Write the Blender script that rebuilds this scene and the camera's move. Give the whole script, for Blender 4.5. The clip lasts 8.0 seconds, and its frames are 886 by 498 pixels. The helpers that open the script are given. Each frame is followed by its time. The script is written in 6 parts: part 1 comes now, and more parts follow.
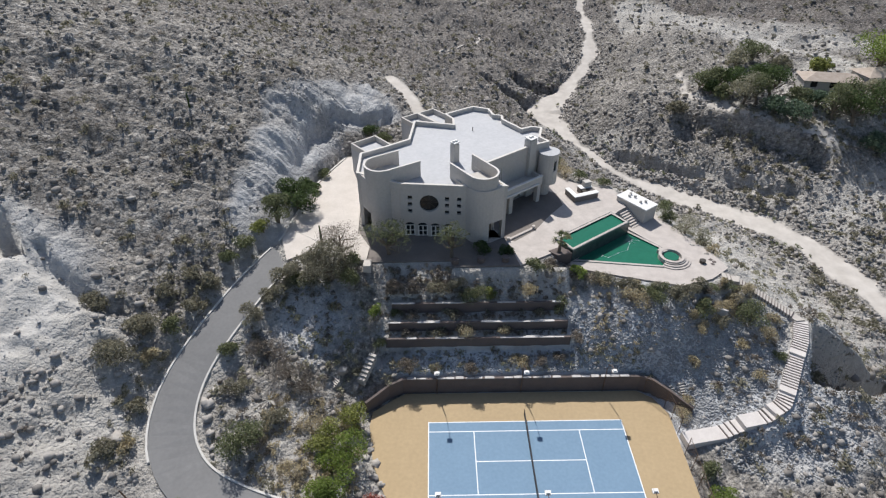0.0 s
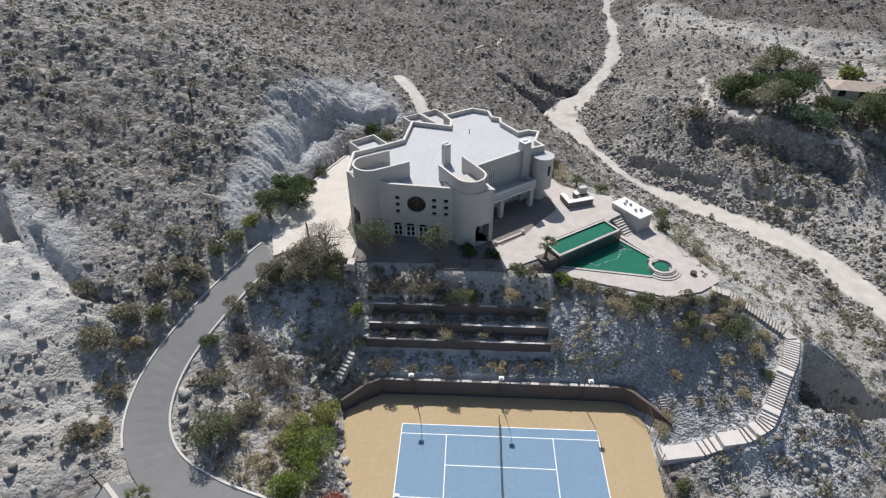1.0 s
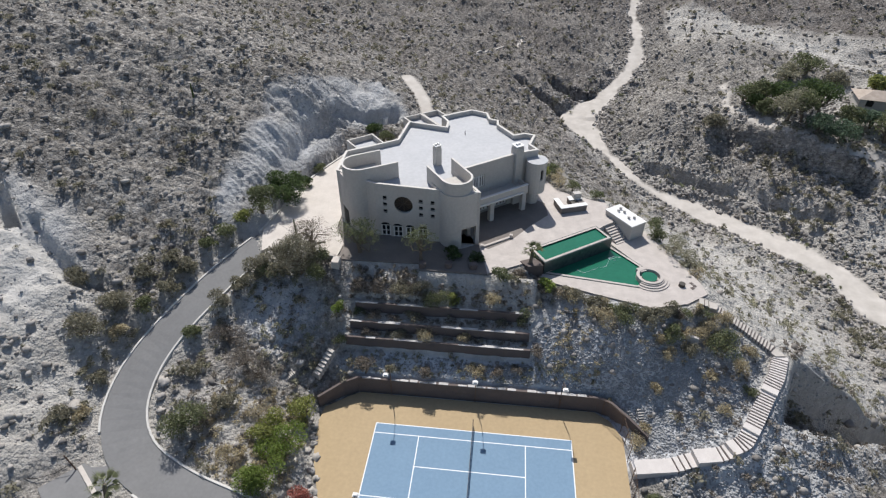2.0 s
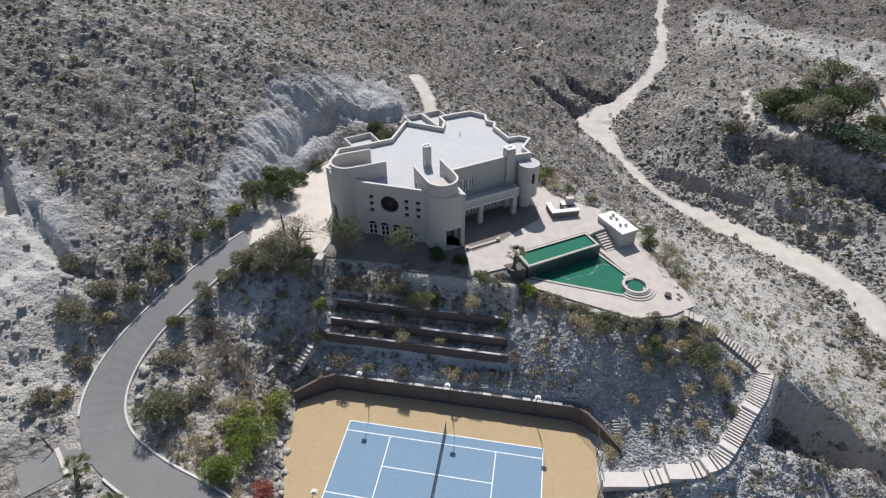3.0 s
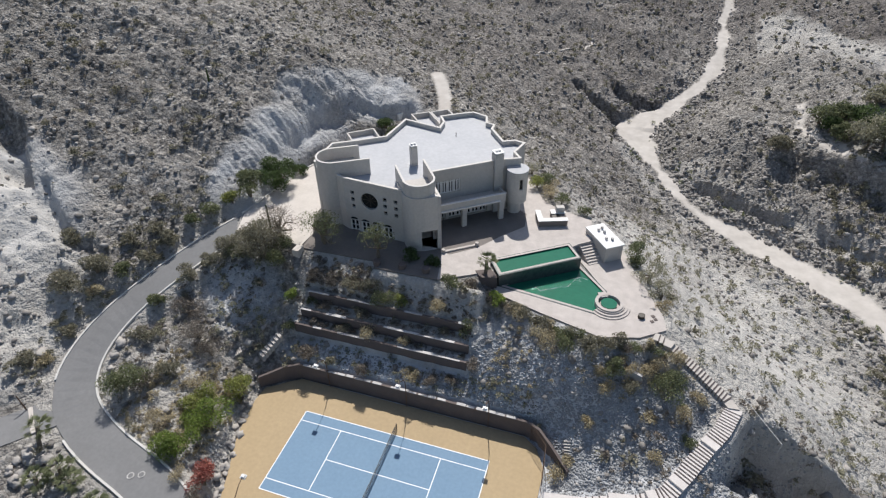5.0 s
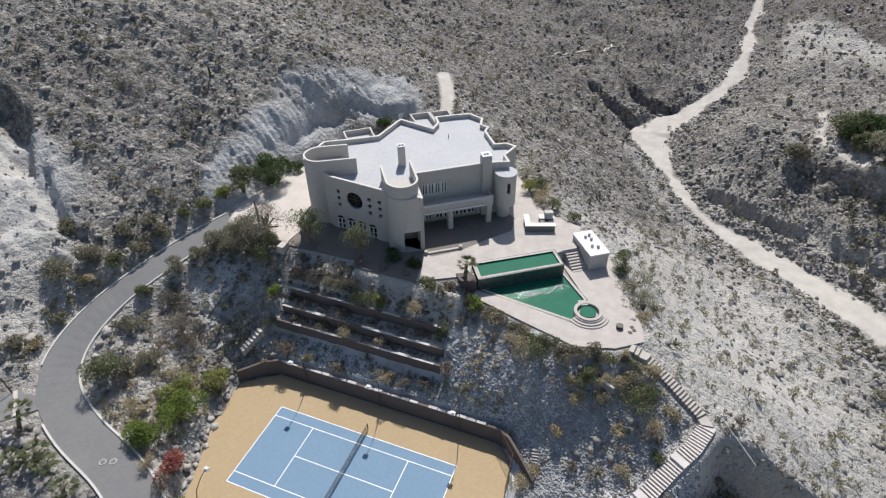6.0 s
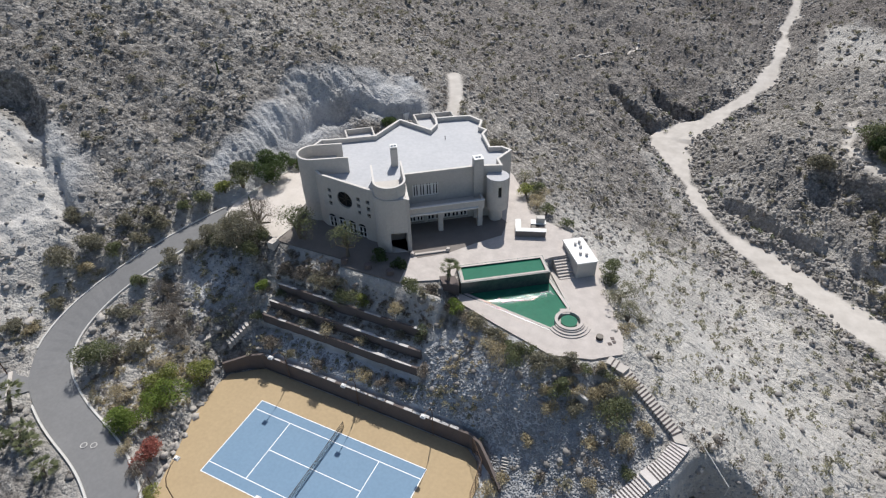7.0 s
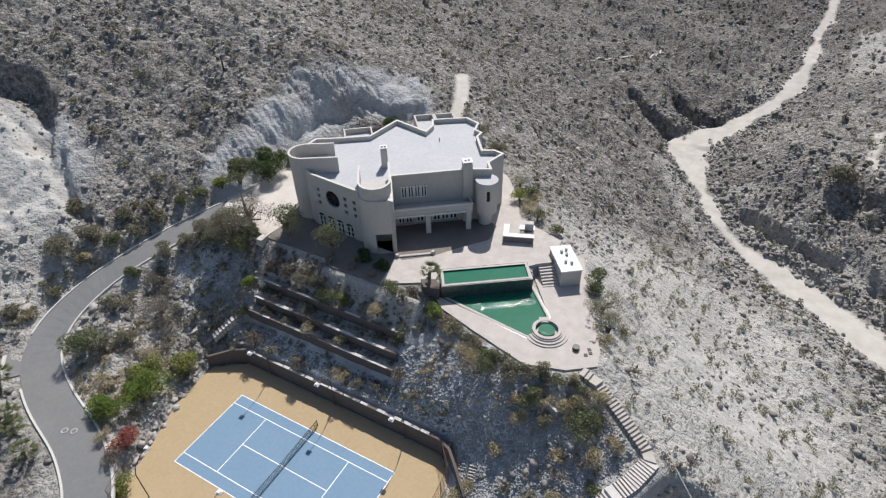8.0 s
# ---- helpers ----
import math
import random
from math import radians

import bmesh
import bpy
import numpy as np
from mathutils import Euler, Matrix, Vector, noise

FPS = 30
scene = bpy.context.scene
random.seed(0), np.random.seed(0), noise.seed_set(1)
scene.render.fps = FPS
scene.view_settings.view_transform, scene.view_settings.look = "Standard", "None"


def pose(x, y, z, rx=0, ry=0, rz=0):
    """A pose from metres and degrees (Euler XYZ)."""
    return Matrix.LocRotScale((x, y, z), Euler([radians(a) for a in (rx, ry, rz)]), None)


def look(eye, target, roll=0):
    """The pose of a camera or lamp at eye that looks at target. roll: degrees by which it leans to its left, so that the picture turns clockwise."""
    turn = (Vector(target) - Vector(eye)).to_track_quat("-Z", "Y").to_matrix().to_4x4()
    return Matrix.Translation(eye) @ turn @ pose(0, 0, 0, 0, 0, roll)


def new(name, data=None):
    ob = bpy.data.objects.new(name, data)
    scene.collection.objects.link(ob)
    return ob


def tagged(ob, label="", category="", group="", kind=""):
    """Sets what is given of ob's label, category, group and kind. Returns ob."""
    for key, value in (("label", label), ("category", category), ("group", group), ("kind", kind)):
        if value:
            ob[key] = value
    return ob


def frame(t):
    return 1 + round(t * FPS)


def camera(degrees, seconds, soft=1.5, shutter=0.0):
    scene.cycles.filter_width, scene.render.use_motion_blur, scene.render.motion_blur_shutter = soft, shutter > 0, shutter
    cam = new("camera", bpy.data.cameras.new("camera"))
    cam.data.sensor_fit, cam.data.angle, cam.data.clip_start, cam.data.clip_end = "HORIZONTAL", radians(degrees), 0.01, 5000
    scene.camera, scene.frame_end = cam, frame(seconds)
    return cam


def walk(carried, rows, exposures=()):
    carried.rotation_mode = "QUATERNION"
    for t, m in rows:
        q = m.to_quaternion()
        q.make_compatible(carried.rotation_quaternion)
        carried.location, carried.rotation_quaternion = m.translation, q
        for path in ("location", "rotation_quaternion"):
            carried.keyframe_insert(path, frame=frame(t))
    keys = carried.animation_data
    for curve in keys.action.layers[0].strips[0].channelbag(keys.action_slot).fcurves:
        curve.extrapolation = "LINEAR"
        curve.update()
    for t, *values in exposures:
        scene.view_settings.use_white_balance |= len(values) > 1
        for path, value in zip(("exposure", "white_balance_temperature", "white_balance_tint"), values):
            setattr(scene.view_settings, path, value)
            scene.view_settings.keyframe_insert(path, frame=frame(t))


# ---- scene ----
cam = camera(75.5, 8.0, soft=1.25)
PATH = [
    (0, (-10.68, -38.898, 58.806), (-10.657, -37.282, 57.628), -0.2),
    (0.5, (-7.607, -38.778, 58.955), (-7.64, -37.163, 57.775), -0.2),
    (1, (-4.599, -38.49, 59.049), (-4.68, -36.878, 57.868), -0.2),
    (1.5, (-1.656, -38.172, 59.141), (-1.788, -36.564, 57.959), -0.2),
    (3, (7.439, -36.539, 59.33), (7.156, -34.953, 58.145), -0.3),
    (3.5, (10.318, -35.741, 59.392), (9.979, -34.169, 58.203), -0.4),
    (4, (13.256, -34.917, 59.475), (12.86, -33.36, 58.284), -0.4),
    (4.5, (16.23, -33.892, 59.485), (15.778, -32.351, 58.292), -0.6),
    (6, (24.83, -30.206, 59.621), (24.238, -28.717, 58.425), -0.9),
    (6.5, (27.647, -28.803, 59.781), (27.004, -27.337, 58.582), -1.0),
    (7, (30.447, -27.293, 59.85), (29.751, -25.852, 58.651), -1.2),
    (7.5, (33.101, -25.588, 59.872), (32.358, -24.172, 58.671), -1.4),
    (8, (35.779, -23.86, 59.927), (34.988, -22.469, 58.727), -1.5),
]
walk(cam, [(t, look(eye, target, roll)) for t, eye, target, roll in PATH])

# ---- light ----
SUN_DIR = Vector((-1.45, 4.9, 6.3)).normalized()
world = bpy.data.worlds.new("world")
scene.world = world
world.use_nodes = True
sky = world.node_tree.nodes.new("ShaderNodeTexSky")
sky.sky_type = "NISHITA"
sky.sun_disc = False
sky.sun_elevation = math.asin(SUN_DIR.z)
sky.sun_rotation = math.atan2(SUN_DIR.x, SUN_DIR.y)
world.node_tree.links.new(sky.outputs[0], world.node_tree.nodes["Background"].inputs[0])
world.node_tree.nodes["Background"].inputs[1].default_value = 0.1
sun = new("sun", bpy.data.lights.new("sun", "SUN"))
sun.data.energy = 4.95
sun.data.angle = radians(0.53)
sun.data.color = (1.0, 0.97, 0.93)
sun.matrix_world = look(SUN_DIR * 300, (0, 0, 0))

# ---- materials ----


def mat(name, base, other=None, scale=1.0, rough=0.85, bump=0.0, bump_scale=None, metal=0.0, fine=None, island=0.0, spread=0.5):
    """A surface with two scales of variation, in object-space metres."""
    m = bpy.data.materials.new(name)
    m.use_nodes = True
    nt = m.node_tree
    b = nt.nodes["Principled BSDF"]
    b.inputs["Roughness"].default_value = rough
    b.inputs["Metallic"].default_value = metal
    tc = nt.nodes.new("ShaderNodeNewGeometry")
    n1 = nt.nodes.new("ShaderNodeTexNoise")
    n1.inputs["Scale"].default_value = scale
    n1.inputs["Detail"].default_value = 8
    n1.inputs["Roughness"].default_value = 0.65
    nt.links.new(tc.outputs["Position"], n1.inputs["Vector"])
    ramp = nt.nodes.new("ShaderNodeValToRGB")
    ramp.color_ramp.elements[0].position = 0.5 - spread * 0.4
    ramp.color_ramp.elements[1].position = 0.5 + spread * 0.4
    ramp.color_ramp.elements[0].color = (*base, 1)
    ramp.color_ramp.elements[1].color = (*(other or [c * 1.2 for c in base]), 1)
    nt.links.new(n1.outputs["Fac"], ramp.inputs["Fac"])
    n2 = nt.nodes.new("ShaderNodeTexNoise")
    n2.inputs["Scale"].default_value = fine or scale * 9
    n2.inputs["Detail"].default_value = 5
    nt.links.new(tc.outputs["Position"], n2.inputs["Vector"])
    mr = nt.nodes.new("ShaderNodeMapRange")
    mr.inputs["From Min"].default_value, mr.inputs["From Max"].default_value = 0.3, 0.7
    mr.inputs["To Min"].default_value, mr.inputs["To Max"].default_value = 0.94, 1.06
    nt.links.new(n2.outputs["Fac"], mr.inputs["Value"])
    mul = nt.nodes.new("ShaderNodeVectorMath")
    mul.operation = "SCALE"
    nt.links.new(ramp.outputs["Color"], mul.inputs[0])
    nt.links.new(mr.outputs["Result"], mul.inputs["Scale"])
    last = mul.outputs["Vector"]
    if island:
        mr2 = nt.nodes.new("ShaderNodeMapRange")
        mr2.inputs["To Min"].default_value, mr2.inputs["To Max"].default_value = 1 - island, 1 + island
        nt.links.new(tc.outputs["Random Per Island"], mr2.inputs["Value"])
        mul2 = nt.nodes.new("ShaderNodeVectorMath")
        mul2.operation = "SCALE"
        nt.links.new(last, mul2.inputs[0])
        nt.links.new(mr2.outputs["Result"], mul2.inputs["Scale"])
        last = mul2.outputs["Vector"]
    nt.links.new(last, b.inputs["Base Color"])
    if bump:
        n3 = nt.nodes.new("ShaderNodeTexNoise")
        n3.inputs["Scale"].default_value = bump_scale or scale * 4
        n3.inputs["Detail"].default_value = 6
        nt.links.new(tc.outputs["Position"], n3.inputs["Vector"])
        bp = nt.nodes.new("ShaderNodeBump")
        bp.inputs["Distance"].default_value = bump
        nt.links.new(n3.outputs["Fac"], bp.inputs["Height"])
        nt.links.new(bp.outputs["Normal"], b.inputs["Normal"])
    return m


def leaf_mat(name, base, other):
    m = mat(name, base, other, scale=0.8, rough=0.7, island=0.35, fine=6)
    nt = m.node_tree
    b = nt.nodes["Principled BSDF"]
    b.inputs["Specular IOR Level"].default_value = 0.2
    thin = nt.nodes.new("ShaderNodeBsdfTranslucent")
    mix = nt.nodes.new("ShaderNodeMixShader")
    mix.inputs[0].default_value = 0.45
    nt.links.new(b.inputs["Base Color"].links[0].from_socket, thin.inputs["Color"])
    nt.links.new(b.outputs[0], mix.inputs[1])
    nt.links.new(thin.outputs[0], mix.inputs[2])
    nt.links.new(mix.outputs[0], nt.nodes["Material Output"].inputs["Surface"])
    return m


STUCCO = mat("stucco", (0.47, 0.445, 0.41), (0.53, 0.50, 0.465), 0.35, 0.9, 0.01, 14, spread=0.8)
ROOFING = mat("roofing", (0.41, 0.415, 0.43), (0.475, 0.475, 0.485), 0.25, 0.8, 0.004, 8, spread=0.9)
WHITE = mat("white_paint", (0.66, 0.65, 0.63), (0.76, 0.75, 0.73), 1.2, 0.6)
GLASS = mat("dark_glass", (0.010, 0.012, 0.015), (0.02, 0.022, 0.026), 0.5, 0.16)
GLASS.node_tree.nodes["Principled BSDF"].inputs["Specular IOR Level"].default_value = 0.3
INSIDE = mat("dark_room", (0.03, 0.028, 0.026), (0.05, 0.045, 0.04), 0.6, 0.9)
CONCRETE = mat("concrete", (0.47, 0.425, 0.38), (0.63, 0.58, 0.53), 0.5, 0.88, 0.006, 9, spread=0.9)
CAP = mat("parapet_cap", (0.54, 0.51, 0.47), (0.64, 0.61, 0.57), 0.8, 0.85, spread=0.9)
DECK = mat("deck_stone", (0.36, 0.32, 0.295), (0.56, 0.51, 0.47), 0.8, 0.85, 0.008, 6, spread=0.9)
TILE_DARK = mat("dark_tile", (0.03, 0.05, 0.05), (0.06, 0.085, 0.08), 2.0, 0.25)
ASPHALT = mat("asphalt", (0.165, 0.164, 0.164), (0.215, 0.213, 0.212), 0.28, 0.92, 0.006, 20, spread=0.9)
KERB = mat("kerb_concrete", (0.50, 0.48, 0.45), (0.66, 0.64, 0.60), 0.9, 0.88, spread=0.9)
# brown block, set darker because the walls stand mostly in shade
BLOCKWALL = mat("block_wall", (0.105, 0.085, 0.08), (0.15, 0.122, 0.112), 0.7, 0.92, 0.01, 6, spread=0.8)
# brown paving and render, darkened to carry the shade falling on it
SHADE_BROWN = mat("shade_brown", (0.15, 0.13, 0.118), (0.22, 0.195, 0.175), 0.6, 0.92, 0.01, 5, spread=0.9)
STAIR_STONE = mat("stair_stone", (0.50, 0.46, 0.435), (0.66, 0.62, 0.59), 0.9, 0.9, 0.008, 7, spread=0.9)
TREAD = mat("dusty_tread", (0.40, 0.365, 0.33), (0.53, 0.49, 0.445), 0.8, 0.92, 0.01, 6, spread=0.9)
COPING = mat("coping", (0.40, 0.38, 0.36), (0.60, 0.58, 0.56), 1.1, 0.9, spread=0.6)
COURT_TAN = mat("court_tan", (0.37, 0.275, 0.158), (0.43, 0.322, 0.19), 0.25, 0.85, 0.002, 30, spread=1.0)
COURT_BLUE = mat("court_blue", (0.145, 0.238, 0.34), (0.175, 0.275, 0.38), 0.3, 0.8, 0.002, 30, spread=1.0)
LINE = mat("line_paint", (0.74, 0.76, 0.78), (0.82, 0.83, 0.84), 3, 0.7)
METAL_DARK = mat("dark_metal", (0.045, 0.04, 0.036), (0.075, 0.065, 0.055), 3, 0.55, metal=0.4)
RUST = mat("rusty_metal", (0.10, 0.065, 0.045), (0.17, 0.11, 0.075), 4, 0.8, metal=0.2)
NETTING = mat("net_cord", (0.03, 0.03, 0.032), (0.05, 0.05, 0.052), 4, 0.9)
ROCK = mat("rock", (0.21, 0.192, 0.175), (0.36, 0.338, 0.315), 0.5, 0.95, 0.06, 3, island=0.42, spread=0.7)
ROCK_GREY = mat("grey_rock", (0.25, 0.254, 0.26), (0.36, 0.364, 0.37), 0.6, 0.95, 0.05, 4, island=0.14, spread=0.7)
BARK = mat("bark", (0.12, 0.095, 0.07), (0.2, 0.165, 0.13), 4, 0.95, 0.02, 15)
SCRUB = leaf_mat("scrub", (0.185, 0.175, 0.125), (0.32, 0.30, 0.225))
SCRUB_PALE = leaf_mat("pale_scrub", (0.25, 0.24, 0.165), (0.39, 0.375, 0.275))
SCRUB_DRY = leaf_mat("dry_scrub", (0.35, 0.295, 0.19), (0.56, 0.49, 0.34))
OLIVE = leaf_mat("olive_leaf", (0.12, 0.14, 0.07), (0.23, 0.245, 0.14))
GREEN = leaf_mat("green_leaf", (0.13, 0.19, 0.045), (0.27, 0.33, 0.09))
DARKGREEN = leaf_mat("dark_leaf", (0.055, 0.088, 0.034), (0.12, 0.16, 0.065))
YELLOWGREEN = leaf_mat("yellow_leaf", (0.21, 0.235, 0.07), (0.36, 0.375, 0.14))
BLUEGREEN = leaf_mat("bluegreen_leaf", (0.085, 0.13, 0.085), (0.16, 0.215, 0.145))
RED = leaf_mat("red_flower", (0.28, 0.09, 0.075), (0.44, 0.2, 0.16))
TWIG = leaf_mat("grey_twig", (0.17, 0.145, 0.12), (0.31, 0.275, 0.235))
ROOF_TILE = mat("clay_roof", (0.34, 0.275, 0.225), (0.47, 0.40, 0.34), 0.8, 0.9, 0.03, 5)

# water: green, glossy, rippled
WATER = mat("pool_water", (0.010, 0.115, 0.066), (0.018, 0.155, 0.09), 0.22, 0.04, 0.018, 2.6, spread=1.0)
RUFFLED = mat("ruffled_water", (0.012, 0.12, 0.07), (0.02, 0.16, 0.095), 0.22, 0.05, 0.05, 3.4, spread=1.0)


def ground_material():
    m = bpy.data.materials.new("desert_ground")
    m.use_nodes = True
    nt = m.node_tree
    L = nt.links.new
    b = nt.nodes["Principled BSDF"]
    b.inputs["Roughness"].default_value = 0.97
    b.inputs["Specular IOR Level"].default_value = 0.1
    g = nt.nodes.new("ShaderNodeNewGeometry")
    z = nt.nodes.new("ShaderNodeVertexColor")
    z.layer_name = "zone"
    sep = nt.nodes.new("ShaderNodeSeparateColor")
    L(z.outputs["Color"], sep.inputs["Color"])

    def noise_node(scale, detail=8, rough=0.6):
        n = nt.nodes.new("ShaderNodeTexNoise")
        n.inputs["Scale"].default_value, n.inputs["Detail"].default_value, n.inputs["Roughness"].default_value = scale, detail, rough
        L(g.outputs["Position"], n.inputs["Vector"])
        return n.outputs["Fac"]

    def ramp(fac, a, c, lo=0.35, hi=0.65):
        r = nt.nodes.new("ShaderNodeValToRGB")
        r.color_ramp.elements[0].position, r.color_ramp.elements[1].position = lo, hi
        r.color_ramp.elements[0].color, r.color_ramp.elements[1].color = (*a, 1), (*c, 1)
        L(fac, r.inputs["Fac"])
        return r.outputs["Color"]

    def mix(fac, a, c, mode="MIX"):
        x = nt.nodes.new("ShaderNodeMix")
        x.data_type, x.blend_type = "RGBA", mode
        if isinstance(fac, float):
            x.inputs[0].default_value = fac
        else:
            L(fac, x.inputs[0])
        L(a, x.inputs[6])
        L(c, x.inputs[7])
        return x.outputs[2]

    dirt = ramp(noise_node(0.06), (0.215, 0.2, 0.182), (0.345, 0.325, 0.297), 0.3, 0.7)
    stones = ramp(noise_node(1.1, 10, 0.75), (0.32, 0.31, 0.31), (1.5, 1.5, 1.5), 0.38, 0.62)
    # packed stones of two sizes: each cell has its own tone and stands a little proud
    height = None
    tones = stones
    for size, share in ((1.35, 0.75), (3.6, 0.4)):
        cell = nt.nodes.new("ShaderNodeTexVoronoi")
        cell.inputs["Scale"].default_value = size
        warp = nt.nodes.new("ShaderNodeVectorMath")
        warp.operation = "MULTIPLY_ADD"
        bend = nt.nodes.new("ShaderNodeTexNoise")
        bend.inputs["Scale"].default_value = size * 1.3
        L(g.outputs["Position"], bend.inputs["Vector"])
        L(bend.outputs["Color"], warp.inputs[0])
        warp.inputs[1].default_value = (0.55 / size,) * 3
        L(g.outputs["Position"], warp.inputs[2])
        L(warp.outputs["Vector"], cell.inputs["Vector"])
        tone = nt.nodes.new("ShaderNodeMapRange")
        tone.inputs["To Min"].default_value, tone.inputs["To Max"].default_value = 0.74, 1.26
        split = nt.nodes.new("ShaderNodeSeparateColor")
        L(cell.outputs["Color"], split.inputs["Color"])
        L(split.outputs[0], tone.inputs["Value"])
        scaled = nt.nodes.new("ShaderNodeVectorMath")
        scaled.operation = "SCALE"
        L(tones, scaled.inputs[0])
        L(tone.outputs["Result"], scaled.inputs["Scale"])
        tones = scaled.outputs["Vector"]
        rise = nt.nodes.new("ShaderNodeMath")
        rise.operation = "MULTIPLY_ADD"
        L(cell.outputs["Distance"], rise.inputs[0])
        rise.inputs[1].default_value = -share
        if height is None:
            rise.inputs[2].default_value = 0.0
        else:
            L(height, rise.inputs[2])
        height = rise.outputs[0]
    stones = tones
    soil = mix(0.85, dirt, stones, "MULTIPLY")
    cut = ramp(noise_node(0.5, 10, 0.7), (0.44, 0.45, 0.465), (0.60, 0.605, 0.615), 0.3, 0.7)
    sand = ramp(noise_node(0.35, 8), (0.45, 0.415, 0.375), (0.58, 0.54, 0.495), 0.3, 0.7)
    pale = ramp(noise_node(0.7, 10, 0.7), (0.40, 0.38, 0.35), (0.57, 0.545, 0.51), 0.3, 0.7)
    scree = mix(0.85, ramp(noise_node(0.08), (0.125, 0.112, 0.104), (0.20, 0.182, 0.168), 0.3, 0.7), stones, "MULTIPLY")
    soil = mix(z.outputs["Alpha"], soil, scree)
    col = mix(sep.outputs[0], soil, cut)
    col = mix(sep.outputs[2], col, pale)
    col = mix(sep.outputs[1], col, sand)
    L(col, b.inputs["Base Color"])
    bp = nt.nodes.new("ShaderNodeBump")
    bp.inputs["Distance"].default_value = 0.4
    v = noise_node(1.5, 10, 0.72)
    flat = nt.nodes.new("ShaderNodeMath")
    flat.operation = "SUBTRACT"
    flat.inputs[0].default_value = 1.0
    smooth = nt.nodes.new("ShaderNodeMath")
    smooth.operation = "MULTIPLY_ADD"
    smooth.use_clamp = True
    L(sep.outputs[0], smooth.inputs[0])
    smooth.inputs[1].default_value = 0.55
    L(sep.outputs[1], smooth.inputs[2])
    L(smooth.outputs[0], flat.inputs[1])
    L(flat.outputs[0], bp.inputs["Strength"])
    both = nt.nodes.new("ShaderNodeMath")
    both.operation = "ADD"
    L(v, both.inputs[0])
    L(height, both.inputs[1])
    L(both.outputs[0], bp.inputs["Height"])
    L(bp.outputs["Normal"], b.inputs["Normal"])
    return m


GROUND = ground_material()

# ---- mesh helpers ----


def mesh_of(name, bm, material, smooth=False):
    me = bpy.data.meshes.new(name)
    bmesh.ops.recalc_face_normals(bm, faces=bm.faces)
    bm.to_mesh(me)
    bm.free()
    if smooth:
        for p in me.polygons:
            p.use_smooth = True
    for m in material if isinstance(material, (list, tuple)) else (material,):
        me.materials.append(m)
    return me


def part(name, bm, material, parent, label="", smooth=False):
    ob = new(name, mesh_of(name, bm, material, smooth))
    if parent is not None:
        ob.parent = parent
    if label:
        tagged(ob, label)
    return ob


def thing(name, label, category, group="", kind="", at=(0, 0, 0), turn=0.0):
    ob = new(name)
    ob.matrix_world = pose(*at, 0, 0, turn)
    ob.empty_display_size = 0.3
    return tagged(ob, label, category, group, kind)


def box(bm, x0, y0, z0, x1, y1, z1, m=None):
    vs = [bm.verts.new((x, y, z)) for x in (x0, x1) for y in (y0, y1) for z in (z0, z1)]
    for f in ((0, 1, 3, 2), (4, 6, 7, 5), (0, 4, 5, 1), (2, 3, 7, 6), (0, 2, 6, 4), (1, 5, 7, 3)):
        bm.faces.new([vs[i] for i in f])
    if m is not None:
        bmesh.ops.transform(bm, matrix=m, verts=vs)
    return vs


def slab(bm, a, b, z0, z1, width, side=0.5):
    """An upright bar from a to b in plan; side: share of its width to the left of the line."""
    a, b = Vector(a[:2]), Vector(b[:2])
    d = (b - a).normalized()
    n = Vector((-d.y, d.x))
    p = [a - n * width * (1 - side), b - n * width * (1 - side), b + n * width * side, a + n * width * side]
    prism(bm, p, z0, z1)


def prism(bm, poly, z0, z1):
    lo = [bm.verts.new((p[0], p[1], z0)) for p in poly]
    hi = [bm.verts.new((p[0], p[1], z1)) for p in poly]
    bm.faces.new(lo[::-1])
    bm.faces.new(hi)
    n = len(poly)
    for i in range(n):
        bm.faces.new((lo[i], lo[(i + 1) % n], hi[(i + 1) % n], hi[i]))


def offset_line(pts, dist, closed=False):
    """The line moved to its left by dist, mitred."""
    n, out = len(pts), []
    for i in range(n):
        p = Vector(pts[i][:2])
        if closed:
            before, after = Vector(pts[i - 1][:2]), Vector(pts[(i + 1) % n][:2])
        else:
            before = Vector(pts[i - 1][:2]) if i else None
            after = Vector(pts[i + 1][:2]) if i < n - 1 else None
        d0 = (p - before).normalized() if before is not None else None
        d1 = (after - p).normalized() if after is not None else None
        d0, d1 = d0 or d1, d1 or d0
        n0, n1 = Vector((-d0.y, d0.x)), Vector((-d1.y, d1.x))
        k = (n0 + n1).normalized()
        out.append(p + k * dist / max(0.35, k.dot(n0)))
    return out


def ribbon(bm, pts, left, right, z0, z1, closed=False):
    """A wall or kerb along a line: from its left to its right offset, z0 and z1 numbers or lists."""
    a, b = offset_line(pts, left, closed), offset_line(pts, right, closed)
    n = len(pts)
    zs0 = z0 if isinstance(z0, (list, tuple)) else [z0] * n
    zs1 = z1 if isinstance(z1, (list, tuple)) else [z1] * n
    rings = []
    for i in range(n):
        rings.append([bm.verts.new((a[i].x, a[i].y, zs0[i])), bm.verts.new((b[i].x, b[i].y, zs0[i])),
                      bm.verts.new((b[i].x, b[i].y, zs1[i])), bm.verts.new((a[i].x, a[i].y, zs1[i]))])
    for i in range(n if closed else n - 1):
        r, s = rings[i], rings[(i + 1) % n]
        for k in range(4):
            bm.faces.new((r[k], r[(k + 1) % 4], s[(k + 1) % 4], s[k]))
    if not closed:
        bm.faces.new(rings[0])
        bm.faces.new(rings[-1][::-1])


